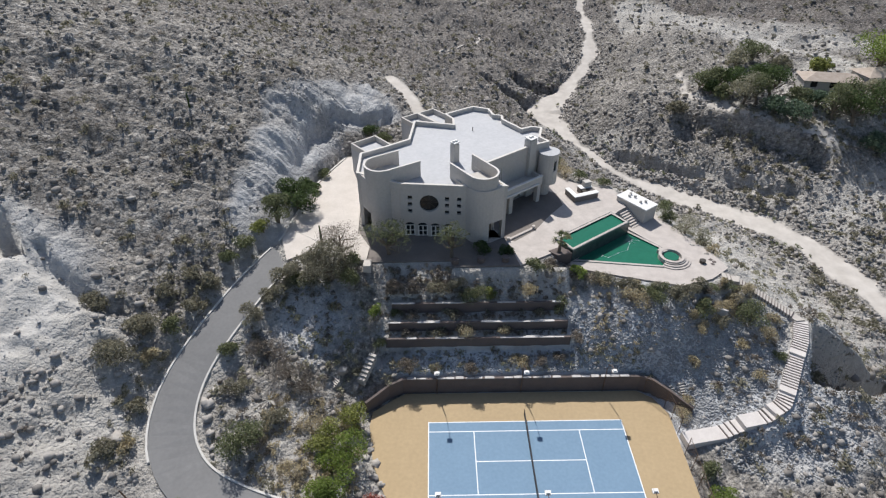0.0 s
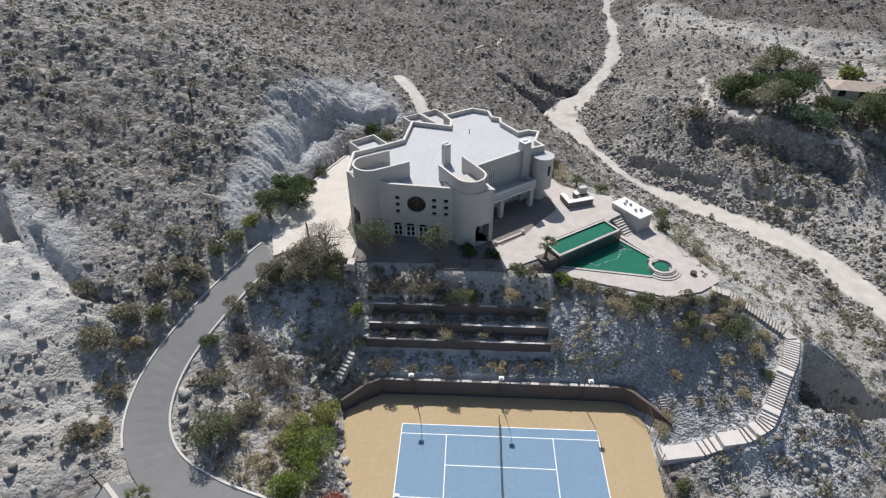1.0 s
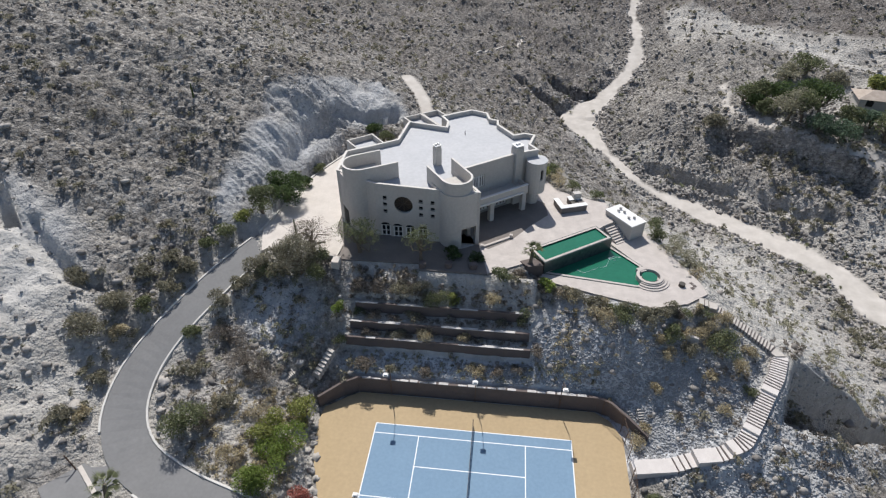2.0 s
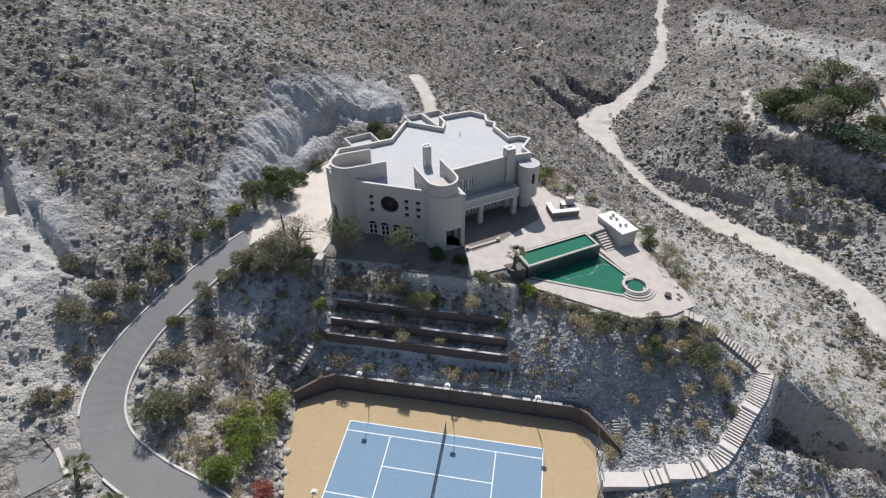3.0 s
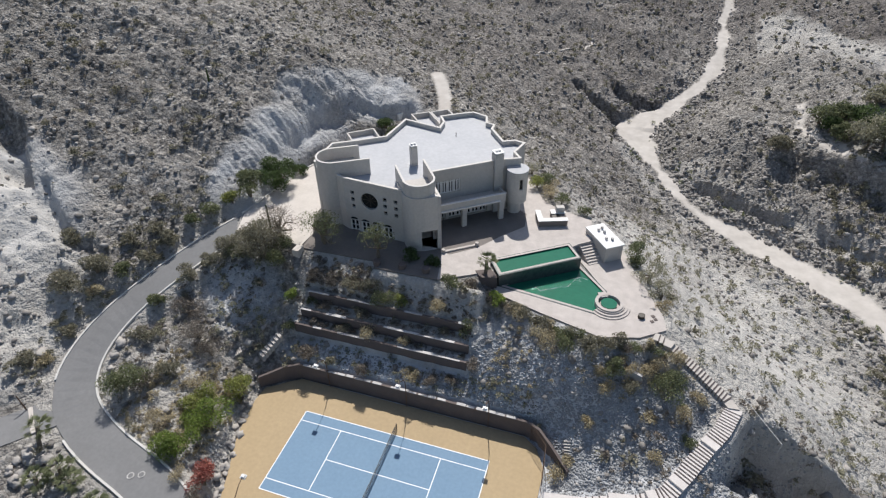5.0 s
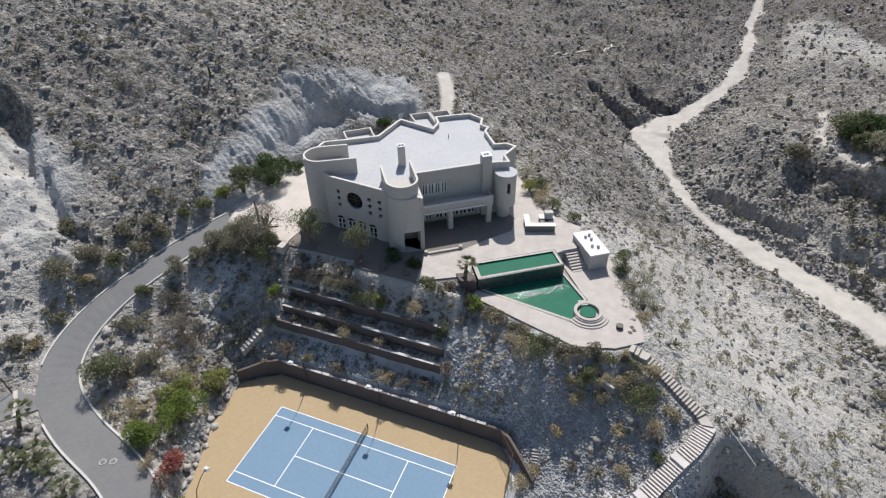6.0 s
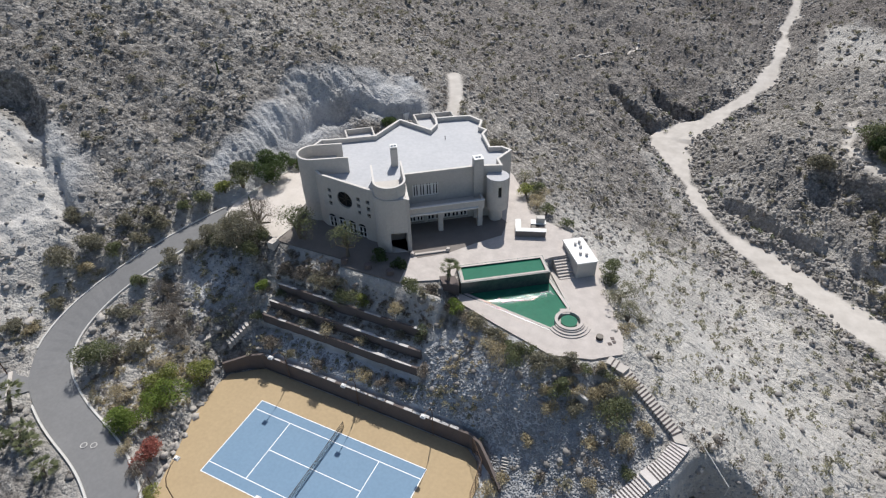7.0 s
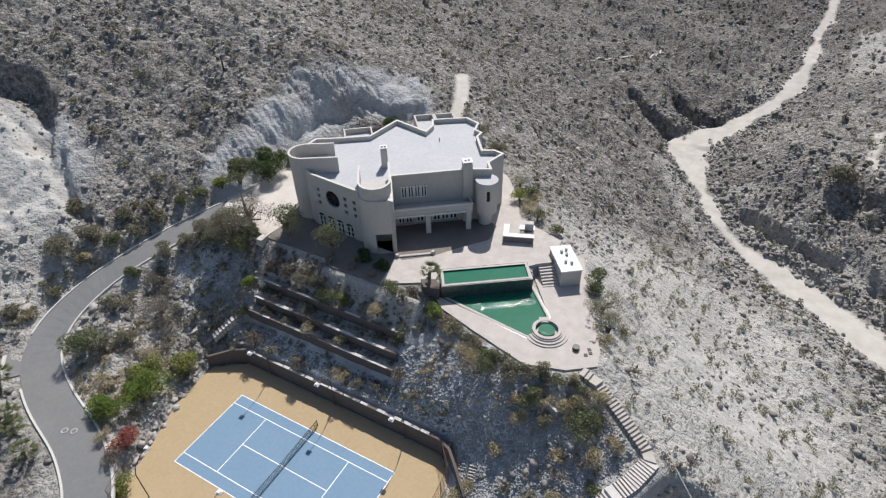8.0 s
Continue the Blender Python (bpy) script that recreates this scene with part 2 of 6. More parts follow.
def tube(bm, pts, radii, sides=7):
    """A round bar through points, tapering."""
    rings = []
    for i, p in enumerate(pts):
        p = Vector(p)
        d = (Vector(pts[min(i + 1, len(pts) - 1)]) - Vector(pts[max(i - 1, 0)])).normalized()
        u = d.orthogonal().normalized()
        v = d.cross(u)
        r = radii[i] if isinstance(radii, (list, tuple)) else radii
        rings.append([bm.verts.new(p + (u * math.cos(2 * math.pi * k / sides) + v * math.sin(2 * math.pi * k / sides)) * r) for k in range(sides)])
    for r, s in zip(rings, rings[1:]):
        # align the next ring with this one to avoid twisting
        j = min(range(sides), key=lambda k: (s[k].co - r[0].co).length)
        s[:] = s[j:] + s[:j]
        if (s[1].co - r[1].co).length > (s[-1].co - r[1].co).length:
            s[1:] = s[:0:-1]
        for k in range(sides):
            bm.faces.new((r[k], r[(k + 1) % sides], s[(k + 1) % sides], s[k]))
    bm.faces.new(rings[0])
    bm.faces.new(rings[-1])


def arc(cx, cy, r, a0, a1, n):
    return [(cx + r * math.cos(radians(a0 + (a1 - a0) * i / n)), cy + r * math.sin(radians(a0 + (a1 - a0) * i / n))) for i in range(n + 1)]


def carve(bm, cutter):
    """bm less cutter; both are used up."""
    obs = []
    for b in (bm, cutter):
        bmesh.ops.recalc_face_normals(b, faces=b.faces)
        me = bpy.data.meshes.new("temporary")
        b.to_mesh(me)
        b.free()
        obs.append(new("temporary", me))
    mod = obs[0].modifiers.new("cut", "BOOLEAN")
    mod.operation, mod.object, mod.solver, mod.use_self = "DIFFERENCE", obs[1], "EXACT", True
    got = obs[0].evaluated_get(bpy.context.evaluated_depsgraph_get()).to_mesh()
    out = bmesh.new()
    out.from_mesh(got)
    for o in obs:
        me = o.data
        bpy.data.objects.remove(o)
        bpy.data.meshes.remove(me)
    return out


# ---- the lie of the land ----
ROAD = [(-29.5, 29.0, 12.0), (-32.2, 25.5, 11.2), (-35.3, 20.5, 10.0), (-38.4, 13.8, 8.4), (-40.7, 8.5, 6.7), (-41.2, 4.0, 5.6),
        (-40.4, -0.5, 4.7), (-37.0, -5.0, 4.0), (-30.0, -8.0, 3.3), (-22.0, -9.8, 2.6), (-15.5, -13.0, 1.9), (-10.0, -19.0, 1.0)]
BRANCH = [(-37.5, -5.0, 3.95), (-41.0, -9.0, 4.1), (-47.0, -16.0, 4.2)]
WASH = [(54, 240, 4), (51, 213, -2), (50, 190, -4.5), (46.5, 172, -8), (39, 158.5, -11.5), (32, 148, -13.3), (24.0, 138, -15.0), (28.5, 124, -16.4), (33.6, 113, -17.2), (37.6, 106, -18.0), (42.6, 100, -18.9),
        (54.7, 90.5, -20.2), (66, 83.8, -20.8), (73.2, 78, -21.2), (79.5, 69, -21.8), (82.5, 58, -22.4), (86, 42, -23.4), (98, 8, -26)]
WASH_HALF = (1.0, 1.1, 1.5, 2.2, 1.8, 2.8, 6.0, 2.6, 1.3, 1.0, 1.5, 3.3, 3.9, 4.0, 3.8, 3.8, 4, 5)
PATHWAY = [(-13.4, 69.0, 13.2), (-15.5, 75.5, 14.0), (-18.0, 81.0, 14.6), (-20.5, 85.5, 15.0)]
GARDEN_PATH = [(66, 138, 0), (64.5, 126, 0), (69.5, 116.5, 0), (75.5, 110, 0), (86, 103.2, 0), (98, 98.8, 0)]
STAIR_PATH = [(27.8, 20.8, 10.3), (29.8, 20.4, 9.7), (33.2, 18.6, 8.2), (36.6, 16.7, 6.6), (37.2, 15.6, 6.5), (36.0, 12.8, 5.9), (34.2, 10.2, 5.0), (32.4, 7.3, 4.0), (30.8, 5.0, 3.2), (28.6, 4.0, 2.2), (25.0, 3.3, 1.3), (22.5, 2.6, 0.7), (18.4, 2.0, 0.1)]
HILL_CREST = [(-52, -3, 8), (-55, 6, 11.3), (-56, 17, 14.6), (-64, 28, 21.6), (-62, 40, 25.2), (-68, 50, 31), (-74, 54, 35), (-95, 66, 44)]
HILL_NOSE = [(-38.5, 43, 20.3), (-47.5, 47, 23.8), (-52, 64, 30.4), (-65, 61, 32.4), (-78, 84, 35)]
HILL_FOOT = [(-41, 28.5, 14.2), (-43, 15, 9.3), (-47, 28, 16.6), (-49.2, 22, 13.9), (-50.4, 12, 12), (-47.5, 4.0, 6.8), (-45.2, -5.5, 5)]
CUT_TOP = [(-37, 33.5, 15.6), (-36, 37.5, 17.2), (-35.5, 47, 20.5), (-34.5, 56, 22.5), (-31.5, 62, 21.6), (-25, 66, 18)]
CUT_LINE = [(-35.2, 32, 0), (-35.0, 40, 0), (-34.0, 50, 0), (-32.0, 58, 0), (-27.5, 64, 0), (-22.5, 67.5, 0)]
SADDLE = [(-20, 62, 13), (-13, 72, 13.6), (-19, 85, 15.2), (-1, 82, 5.2), (11, 86, -0.7), (-6, 66, 11), (4, 60, 9.5), (10, 52, 10.5)]
FAR_SIDE = [(-52, 129, 15), (-31, 140, 9.3), (-3.5, 141, 1), (-12, 185, 2.6), (4.5, 183, -2.6), (18, 185, 1), (-90, 120, 30), (-60, 200, 16), (10, 235, 10), (28, 205, 1), (72, 205, 6), (30, 175, -6)]
EAST_SLOPE = [(30, 30.5, 7.6), (41.6, 37.5, -3), (48, 34.5, -4.6), (45, 62, -13.9), (55, 54.5, -15.5), (63.6, 50, -18.6), (71, 42.5, -19), (20, 77, -6.3),
              (32, 69, -8.8), (54, 65, -16.3), (26, 45, 5.0), (18, 55, 4.5), (35, 99, -15.6), (60, 75, -18.6), (24.5, 118, -12.2), (31.5, 108, -14.4), (54.3, 59.3, -16.0), (58.3, 46.8, -15.8)]
EAST_BANK = [(49, 128, -5.5), (61, 124, -6.2), (66.5, 116.5, -4), (75, 108.5, -4), (86, 102.5, -5.5), (97, 98, -8), (85, 93.5, -13), (91, 116, -3.4), (100, 88, -17), (65, 165, 0.5), (88, 175, 2.6),
             (49, 105.5, -16.6), (59.2, 99.5, -17.2), (69, 106, -10.5), (60, 112, -11.5), (110, 105, -4), (54, 118, -9.5), (38, 121, -14)]
FAR_EAST = [(100, 200, 6), (150, 160, 2), (140, 110, -3), (90, 260, 18), (170, 240, 22)]
STAIR_SIDE = [(43.4, 15, 3.6), (38.5, 14.0, 5.6), (31, 11.2, 4.6), (27, 1.2, -0.4), (36.5, 1.2, 0.6), (43, 3.5, 0.0), (51, 11.5, -2.5), (42.5, 20, 3.8), (26, 12.8, 5.1), (60, 22, -14), (48, -5, -2.5),
              (31.0, 5.0, 2.6), (24.5, 4.0, 0.7), (34.5, 10.5, 5.0), (37, 17, 6.3), (20.5, 10.0, 2.6)]
WEST_BANK = [(-26, 16, 7.9), (-31, 11.2, 5.8), (-31.6, 5.2, 4.2), (-23.5, 5.2, 2.9), (-21, -0.5, 2.0), (-18.5, -8.5, 1.4), (-21, 20.3, 11.3), (-28, 21.5, 11.0), (-20, 12, 5.0), (-36.0, 3.0, 5.4)]
RIPRAP = [(13.7, 15.7, 7.3), (15.8, 15, 6.8), (14.8, 13.0, 5.7), (10, 19.5, 9.6), (8, 11.2, 2.8), (17, 11.2, 3.0), (8, 16, 7.2), (21.5, 17.5, 9.5), (28, 18.5, 8.6), (18, 17.0, 8.9), (20.5, 15.5, 8.3), (20, 13.0, 6.6), (24, 14.2, 6.9), (17.5, 13.0, 6.0)]
BEHIND = [(0, -45, -6), (45, -40, -10), (-45, -45, 2), (-70, -20, 14), (20, -12, -2), (120, -10, -33), (90, 5, -28), (-120, 0, 35), (-150, 120, 55), (-80, 300, 45), (60, 400, 40), (250, 300, 40), (260, 0, -20)]

LANDFORMS = (ROAD, BRANCH, WASH, PATHWAY, HILL_CREST, HILL_NOSE, HILL_FOOT, CUT_TOP, SADDLE, FAR_SIDE, EAST_SLOPE, EAST_BANK, FAR_EAST, STAIR_SIDE, WEST_BANK, RIPRAP, BEHIND)
COURT_PAD = [(-19.4, 5.0), (-19.2, 7.4), (-18.0, 8.3), (-16.6, 9.4), (-15.0, 10.25), (15.2, 10.25), (17.0, 9.0), (18.4, 6.4), (18.3, 2.0), (17.9, -14), (-14.0, -14), (-15.2, -9), (-16.6, -5), (-18.6, 0)]
HOUSE_PAD = [(-33, 27.5), (-30.6, 22.6), (-27.5, 23.3), (-20.0, 22.3), (-8.8, 22.5), (-8.4, 21.0), (0.7, 21.0), (4.6, 23.4), (7.8, 25.0), (17.2, 31.3), (16.4, 34.0), (18.0, 35.5), (19.0, 41.5), (10.5, 48.5), (6, 58), (-22, 60), (-27.5, 53), (-31, 43), (-32.5, 33)]
LOWER_PAD = [(6.2, 24.4), (9, 22.2), (14, 20.6), (21.7, 18.3), (26.5, 19.6), (29.6, 22.0), (29.2, 24.6), (27.6, 28), (25.2, 33), (23.6, 37), (22.2, 41), (19.5, 41.5), (17, 33)]
DECK_Z, LOW_Z = 12.0, 10.4
# steep banks: a line along the upper edge, the drop and the reach of the hollow below it (on the line's right)
SCARPS = (([(66, 114.5), (70, 112), (76, 107), (83, 102.2), (88, 99.6)], 4.6, 9),
          ([(9, 145), (14, 142.6), (20.5, 142.5)], 6.0, 8), ([(45, 110), (50, 106.5), (56, 103), (62, 99.5)], 3.2, 4.5),
          ([(39.5, 17.0), (44, 17.6), (49, 18.6), (56, 21.0), (66, 27)], 9.0, 10), ([(-58, 19), (-55, 17.6), (-51, 15.8)], 1.8, 4),
          ([(-95, 24), (-82, 27), (-74, 28.5), (-69, 27.0), (-66, 23.8)], 4.2, 9), ([(-33.4, 46), (-32.8, 52), (-30.6, 58), (-27, 62.5), (-21, 65.5)], 1.9, 3.4),
          ([(19, 155), (23, 153), (28, 152)], 4.0, 6), ([(66, 100), (72, 95), (80, 90)], 2.5, 5))
TERRACES = ((14.0, 5.9), (15.5, 7.3), (17.5, 8.85))


def along(line, x, y):
    """Distance from a line in plan, and the line's height at the nearest place."""
    best = np.full(x.shape, 1e9)
    z = np.zeros(x.shape)
    for (ax, ay, az), (bx, by, bz) in zip(line, line[1:]):
        dx, dy = bx - ax, by - ay
        t = np.clip(((x - ax) * dx + (y - ay) * dy) / (dx * dx + dy * dy), 0, 1)
        d = np.hypot(x - ax - t * dx, y - ay - t * dy)
        near = d < best
        best = np.where(near, d, best)
        z = np.where(near, az + t * (bz - az), z)
    return best, z


def hollow(line, reach, x, y):
    """One just below a steep edge, fading to nought over the reach; nought above it."""
    best = np.full(x.shape, 1e9)
    side = np.zeros(x.shape)
    for (ax, ay), (bx, by) in zip(line, line[1:]):
        dx, dy = bx - ax, by - ay
        t = np.clip(((x - ax) * dx + (y - ay) * dy) / (dx * dx + dy * dy), 0, 1)
        d = np.hypot(x - ax - t * dx, y - ay - t * dy)
        s = ((y - ay) * dx - (x - ax) * dy) / math.hypot(dx, dy)
        near = d < best
        best = np.where(near, d, best)
        side = np.where(near, np.where(s < 0, d, -d), side)
    side = side + grains(x, y, 5, 31) * 0.9
    return ease(0, min(2.0, reach * 0.25), side) * ease(reach, reach * 0.3, side)


def inside(poly, x, y):
    """Signed distance from a closed outline: negative inside."""
    d, _ = along([(p[0], p[1], 0) for p in poly + poly[:1]], x, y)
    c = np.zeros(x.shape, bool)
    for (ax, ay), (bx, by) in zip(poly, poly[1:] + poly[:1]):
        if ay != by:
            c ^= ((ay > y) != (by > y)) & (x < (bx - ax) * (y - ay) / (by - ay) + ax)
    return np.where(c, -d, d)


def ease(a, b, v):
    t = np.clip((v - a) / (b - a), 0, 1)
    return t * t * (3 - 2 * t)


KNOTS = []
for line in LANDFORMS:
    if line in (ROAD, BRANCH, WASH, PATHWAY):
        for p, q in zip(line, line[1:]):
            n = max(1, int(math.dist(p, q) // 7))
            KNOTS += [[p[k] + (q[k] - p[k]) * i / n for k in range(3)] for i in range(n)]
    KNOTS += [list(p) for p in (line[-1:] if line in (ROAD, BRANCH, WASH, PATHWAY) else line)]
for poly, z in ((COURT_PAD, 0.0), (HOUSE_PAD, 12.0), (LOWER_PAD, 10.3)):
    KNOTS += [[p[0], p[1], z] for p in poly]
KNOTS = np.array(KNOTS)
gap = np.hypot(KNOTS[:, None, 0] - KNOTS[None, :, 0], KNOTS[:, None, 1] - KNOTS[None, :, 1])
MEAN_Z = KNOTS[:, 2].mean()
WEIGHT = np.linalg.solve(-gap + np.eye(len(KNOTS)) * 0.6, KNOTS[:, 2] - MEAN_Z)


def fold(x, y, size, seed):
    """Smooth value noise, made of a few turned waves."""
    r = np.random.RandomState(seed)
    v = np.zeros(x.shape)
    for k in range(7):
        a, f, p = r.uniform(0, 6.283), r.uniform(0.7, 1.5) * 6.283 / size, r.uniform(0, 6.283)
        warp = 0.8 * np.sin((x * math.sin(a) - y * math.cos(a)) * f * 0.7 + p * 2)
        v += np.sin((x * math.cos(a) + y * math.sin(a)) * f + p + warp)
    return v / 7


def grains(x, y, size, seed):
    """Lattice noise for stony relief."""
    u, v = x / size, y / size
    i, j = np.floor(u).astype(np.int64), np.floor(v).astype(np.int64)
    fu, fv = u - i, v - j
    fu, fv = fu * fu * (3 - 2 * fu), fv * fv * (3 - 2 * fv)

    def h(a, b):
        n = (a * 374761393 + b * 668265263 + seed * 974711) & 0x7FFFFFFF
        n = ((n ^ (n >> 13)) * 1274126177) & 0x7FFFFFFF
        return ((n ^ (n >> 16)) & 0xFFFF) / 32768.0 - 1
    return (h(i, j) * (1 - fu) + h(i + 1, j) * fu) * (1 - fv) + (h(i, j + 1) * (1 - fu) + h(i + 1, j + 1) * fu) * fv


def ground_z(x, y, zones=False):
    x, y = np.asarray(x, float), np.asarray(y, float)
    h = np.full(x.shape, MEAN_Z)
    for (kx, ky, _), w in zip(KNOTS, WEIGHT):
        h -= w * np.hypot(x - kx, y - ky)
    dr, zr = along(ROAD, x, y)
    db, zb = along(BRANCH, x, y)
    dw, zw = along(WASH, x, y)
    dw = dw - along([(p[0], p[1], q) for p, q in zip(WASH, WASH_HALF)], x, y)[1]
    dp, zp = along(PATHWAY, x, y)
    dc, dh, dl = inside(COURT_PAD, x, y), inside(HOUSE_PAD, x, y), inside(LOWER_PAD, x, y)
    tame = np.minimum.reduce([ease(2.5, 9, dr), ease(2.5, 9, db), ease(0, 6, dc), ease(0, 5, dh), ease(0, 4, dl)])
    far = ease(60, 160, y)
    rough = 1 - 0.55 * np.maximum(ease(1.2, 0.8, np.hypot((x - 42) / 22, (y - 40) / 30)), ease(1.2, 0.8, np.hypot((x - 20) / 18, (y - 11) / 10)))
    lumps = np.abs(grains(x, y, 2.6, 2)) * 0.75 + np.abs(grains(x + 7, y, 1.3, 7)) * 0.5 - 0.45
    rocky = fold(x, y, 34, 3) * (0.9 + 1.6 * far) + fold(x, y, 13, 5) * 0.55 + (grains(x, y, 4.3, 1) * 0.45 + lumps * (1 + 0.5 * far)) * rough
    h = h + rocky * (0.15 + 0.85 * tame)
    # faint grooves running down the open slope beyond the pools
    h = h + 0.1 * tame * ease(1.1, 0.6, np.hypot((x - 40) / 16, (y - 36) / 20)) * np.sin((0.5 * x + 0.86 * y) * 2.9 + 1.5 * grains(x, y, 6, 31))
    for line, drop, reach in SCARPS:
        wobble = 1 + 0.55 * fold(x, y, 9, 51) + 0.3 * grains(x, y, 2.7, 52)
        side = ease(1.5, 4.5, x - 32.4 - (y - 7.3) * 0.58) if line is SCARPS[3][0] else 1
        h = h - drop * hollow(line, reach, x, y) * np.minimum(tame * 1.5, 1) * side * wobble
    # ripper grooves down the face of the rock cutting
    face = ease(5.5, 3.2, along(CUT_LINE, x, y)[0] + grains(x, y, 3, 43))
    h = h + face * tame * (0.17 * np.sin((y + 0.35 * x) * 5.6 + 2.2 * grains(x, y, 4, 5)) * (1 - 0.6 * ease(50, 58, y)) + (0.8 * np.abs(grains(x, y, 2.2, 41)) + 0.5 * np.abs(grains(x, y, 1.1, 42)) - 0.5) * (0.35 + 0.65 * ease(46, 54, y)))
    # terraced garden between the court's wall and the yard
    step = np.where(y < TERRACES[0][0] + 0.2, 2.3 + (y - 10.7) * 0.55, 0)
    for i, (ty, tz) in enumerate(TERRACES):
        step = np.where(y > ty + 0.2, tz - 0.2 + np.clip(y - ty, 0, 2) * 0.1, step)
    step = np.where(y > 18.6, np.where(x < -8.5, 9.5 + (y - 18.6) * 0.6, 9.0 + (y - 18.6) * 1.15), step) + grains(x, y, 1.1, 4) * 0.12
    m = ease(-18.6, -18.0, x) * ease(7.6, 6.8, x) * (y > 10.3) * (y < np.where(x < -8.5, 22.9, 21.2))
    h = h * (1 - m) + step * m
    ragged = fold(x, y, 17, 9) * 1.6 + grains(x, y, 6, 8) * 1.3 + grains(x, y, 2.6, 18) * 1.0
    k = ease(3.0, -0.3, dw - ragged)
    h = h * (1 - k) + (zw + grains(x, y, 3, 6) * 0.06) * k
    kp = ease(2.6, 1.2, dp)
    h = h * (1 - kp) + zp * kp
    for d, z in ((db, zb), (dr, zr)):
        k = ease(5.0, 2.7, d)
        h = h * (1 - k) + (z - 0.12) * k
    ds, zs = along(STAIR_PATH, x, y)
    k = ease(2.6, 1.1, ds)
    h = h * (1 - k) + (zs - 0.25) * k
    k = ease(0.45, 0.0, dl)
    h = h * (1 - k) + (LOW_Z - 0.22) * k
    k = ease(0.45, 0.0, dh)
    h = h * (1 - k) + (DECK_Z - 0.22) * k
    k = ease(0.9, 0.45, dc)
    h = h * (1 - k) + -0.2 * k
    if not zones:
        return h
    cut = np.maximum.reduce([
        0.55 * ease(6.2, 3.6, along(CUT_LINE, x, y)[0] + grains(x, y, 3, 43)),
        ease(1.2, 0.8, np.hypot((x - 18) / 16, (y - 11) / 9)),
        ease(1.2, 0.6, np.hypot((x - 33) / 11, (y - 6) / 9)) * 0.9,
        ease(1.1, 0.7, np.hypot((x + 6) / 13, (y - 12) / 2.5)),
        0.65 * ease(1.2, 0.5, np.hypot((x + 27) / 6, (y - 16) / 5)),
        0.9 * ease(1.25, 0.7, np.hypot((x + 66) / 13, (y - 12) / 12)),
        0.55 * ease(1.2, 0.4, np.hypot((x - 46) / 16, (y - 40) / 12))])
    cut = np.clip(cut + grains(x, y, 3, 12) * 0.25 * (cut > 0.02), 0, 1)
    sand = np.maximum.reduce([ease(0.7, -0.2, dw - ragged), ease(1.7, 1.1, dp), 0.9 * ease(1.9, 1.0, along(GARDEN_PATH, x, y)[0] + grains(x, y, 4, 61) * 0.7)])
    pale = np.clip(np.maximum.reduce([
        0.75 * ease(1.25, 0.8, np.hypot((x + 68) / 16, (y - 9) / 13.5)), 0.85 * m * (y > 13.5), 0.75 * ease(1.25, 0.5, np.hypot((x + 27) / 9, (y - 0) / 9)),
        0.9 * ease(7, 2.5, np.abs(((x - 90) * 38 + (y - 178) * 30) / 48.4 + 5)) * (x > 62),
        0.95 * ease(1.4, 0.75, np.hypot((x - 42) / 26, (y - 44) / 32)),
        0.6 * ease(1.2, 0.5, np.hypot((x + 20) / 3.5, (y - 0) / 8)),
        0.6 * ease(6.5, 3.5, dr), 0.55 * ease(8, 2, np.abs(dw - 6)) * (y < 120),
        0.85 * ease(1.3, 0.6, np.hypot((x + 52) / 9, (y - 0) / 16)), 0.8 * ease(1.3, 0.5, np.hypot((x - 99) / 16, (y - 84) / 9)),
        0.9 * ease(1.2, 0.6, np.hypot((x - 105) / 36, (y - 118) / 17)),
        0.7 * ease(14, 3, np.abs((x - 60) * 0.5 + (y - 190) * 0.87)) * (x > 60)]) + grains(x, y, 5, 15) * 0.2, 0, 1)
    ridge = ((x - 90) * 38 + (y - 178) * 30) / 48.4
    scree = np.maximum(ease(168, 212, y - 0.25 * np.abs(x - 55) + fold(x, y, 40, 33) * 14), ease(-1, 2.5, ridge + grains(x, y, 4, 17)) * (x > 62)) * 0.9
    scree = np.maximum(scree, 0.6 * ease(70, 110, y) * ease(42, 25, x + 6 * fold(x, y, 30, 35)))
    return h, cut, sand, pale, scree


def graded(lo, marks, hi):
    """Coordinates at even steps between the marks (place, step), and ever wider outside."""
    v = []
    for (a, step), (b, _) in zip(marks, marks[1:]):
        v += list(np.arange(a, b - step / 2, step))
    v.append(marks[-1][0])
    s = marks[-1][1]
    while v[-1] < hi:
        s = min(s * 1.06, 60)
        v.append(v[-1] + s)
    s, down = marks[0][1], [v[0]]
    while down[-1] > lo:
        s = min(s * 1.05, 60)
        down.append(down[-1] - s)
    return np.array(down[:0:-1] + v)


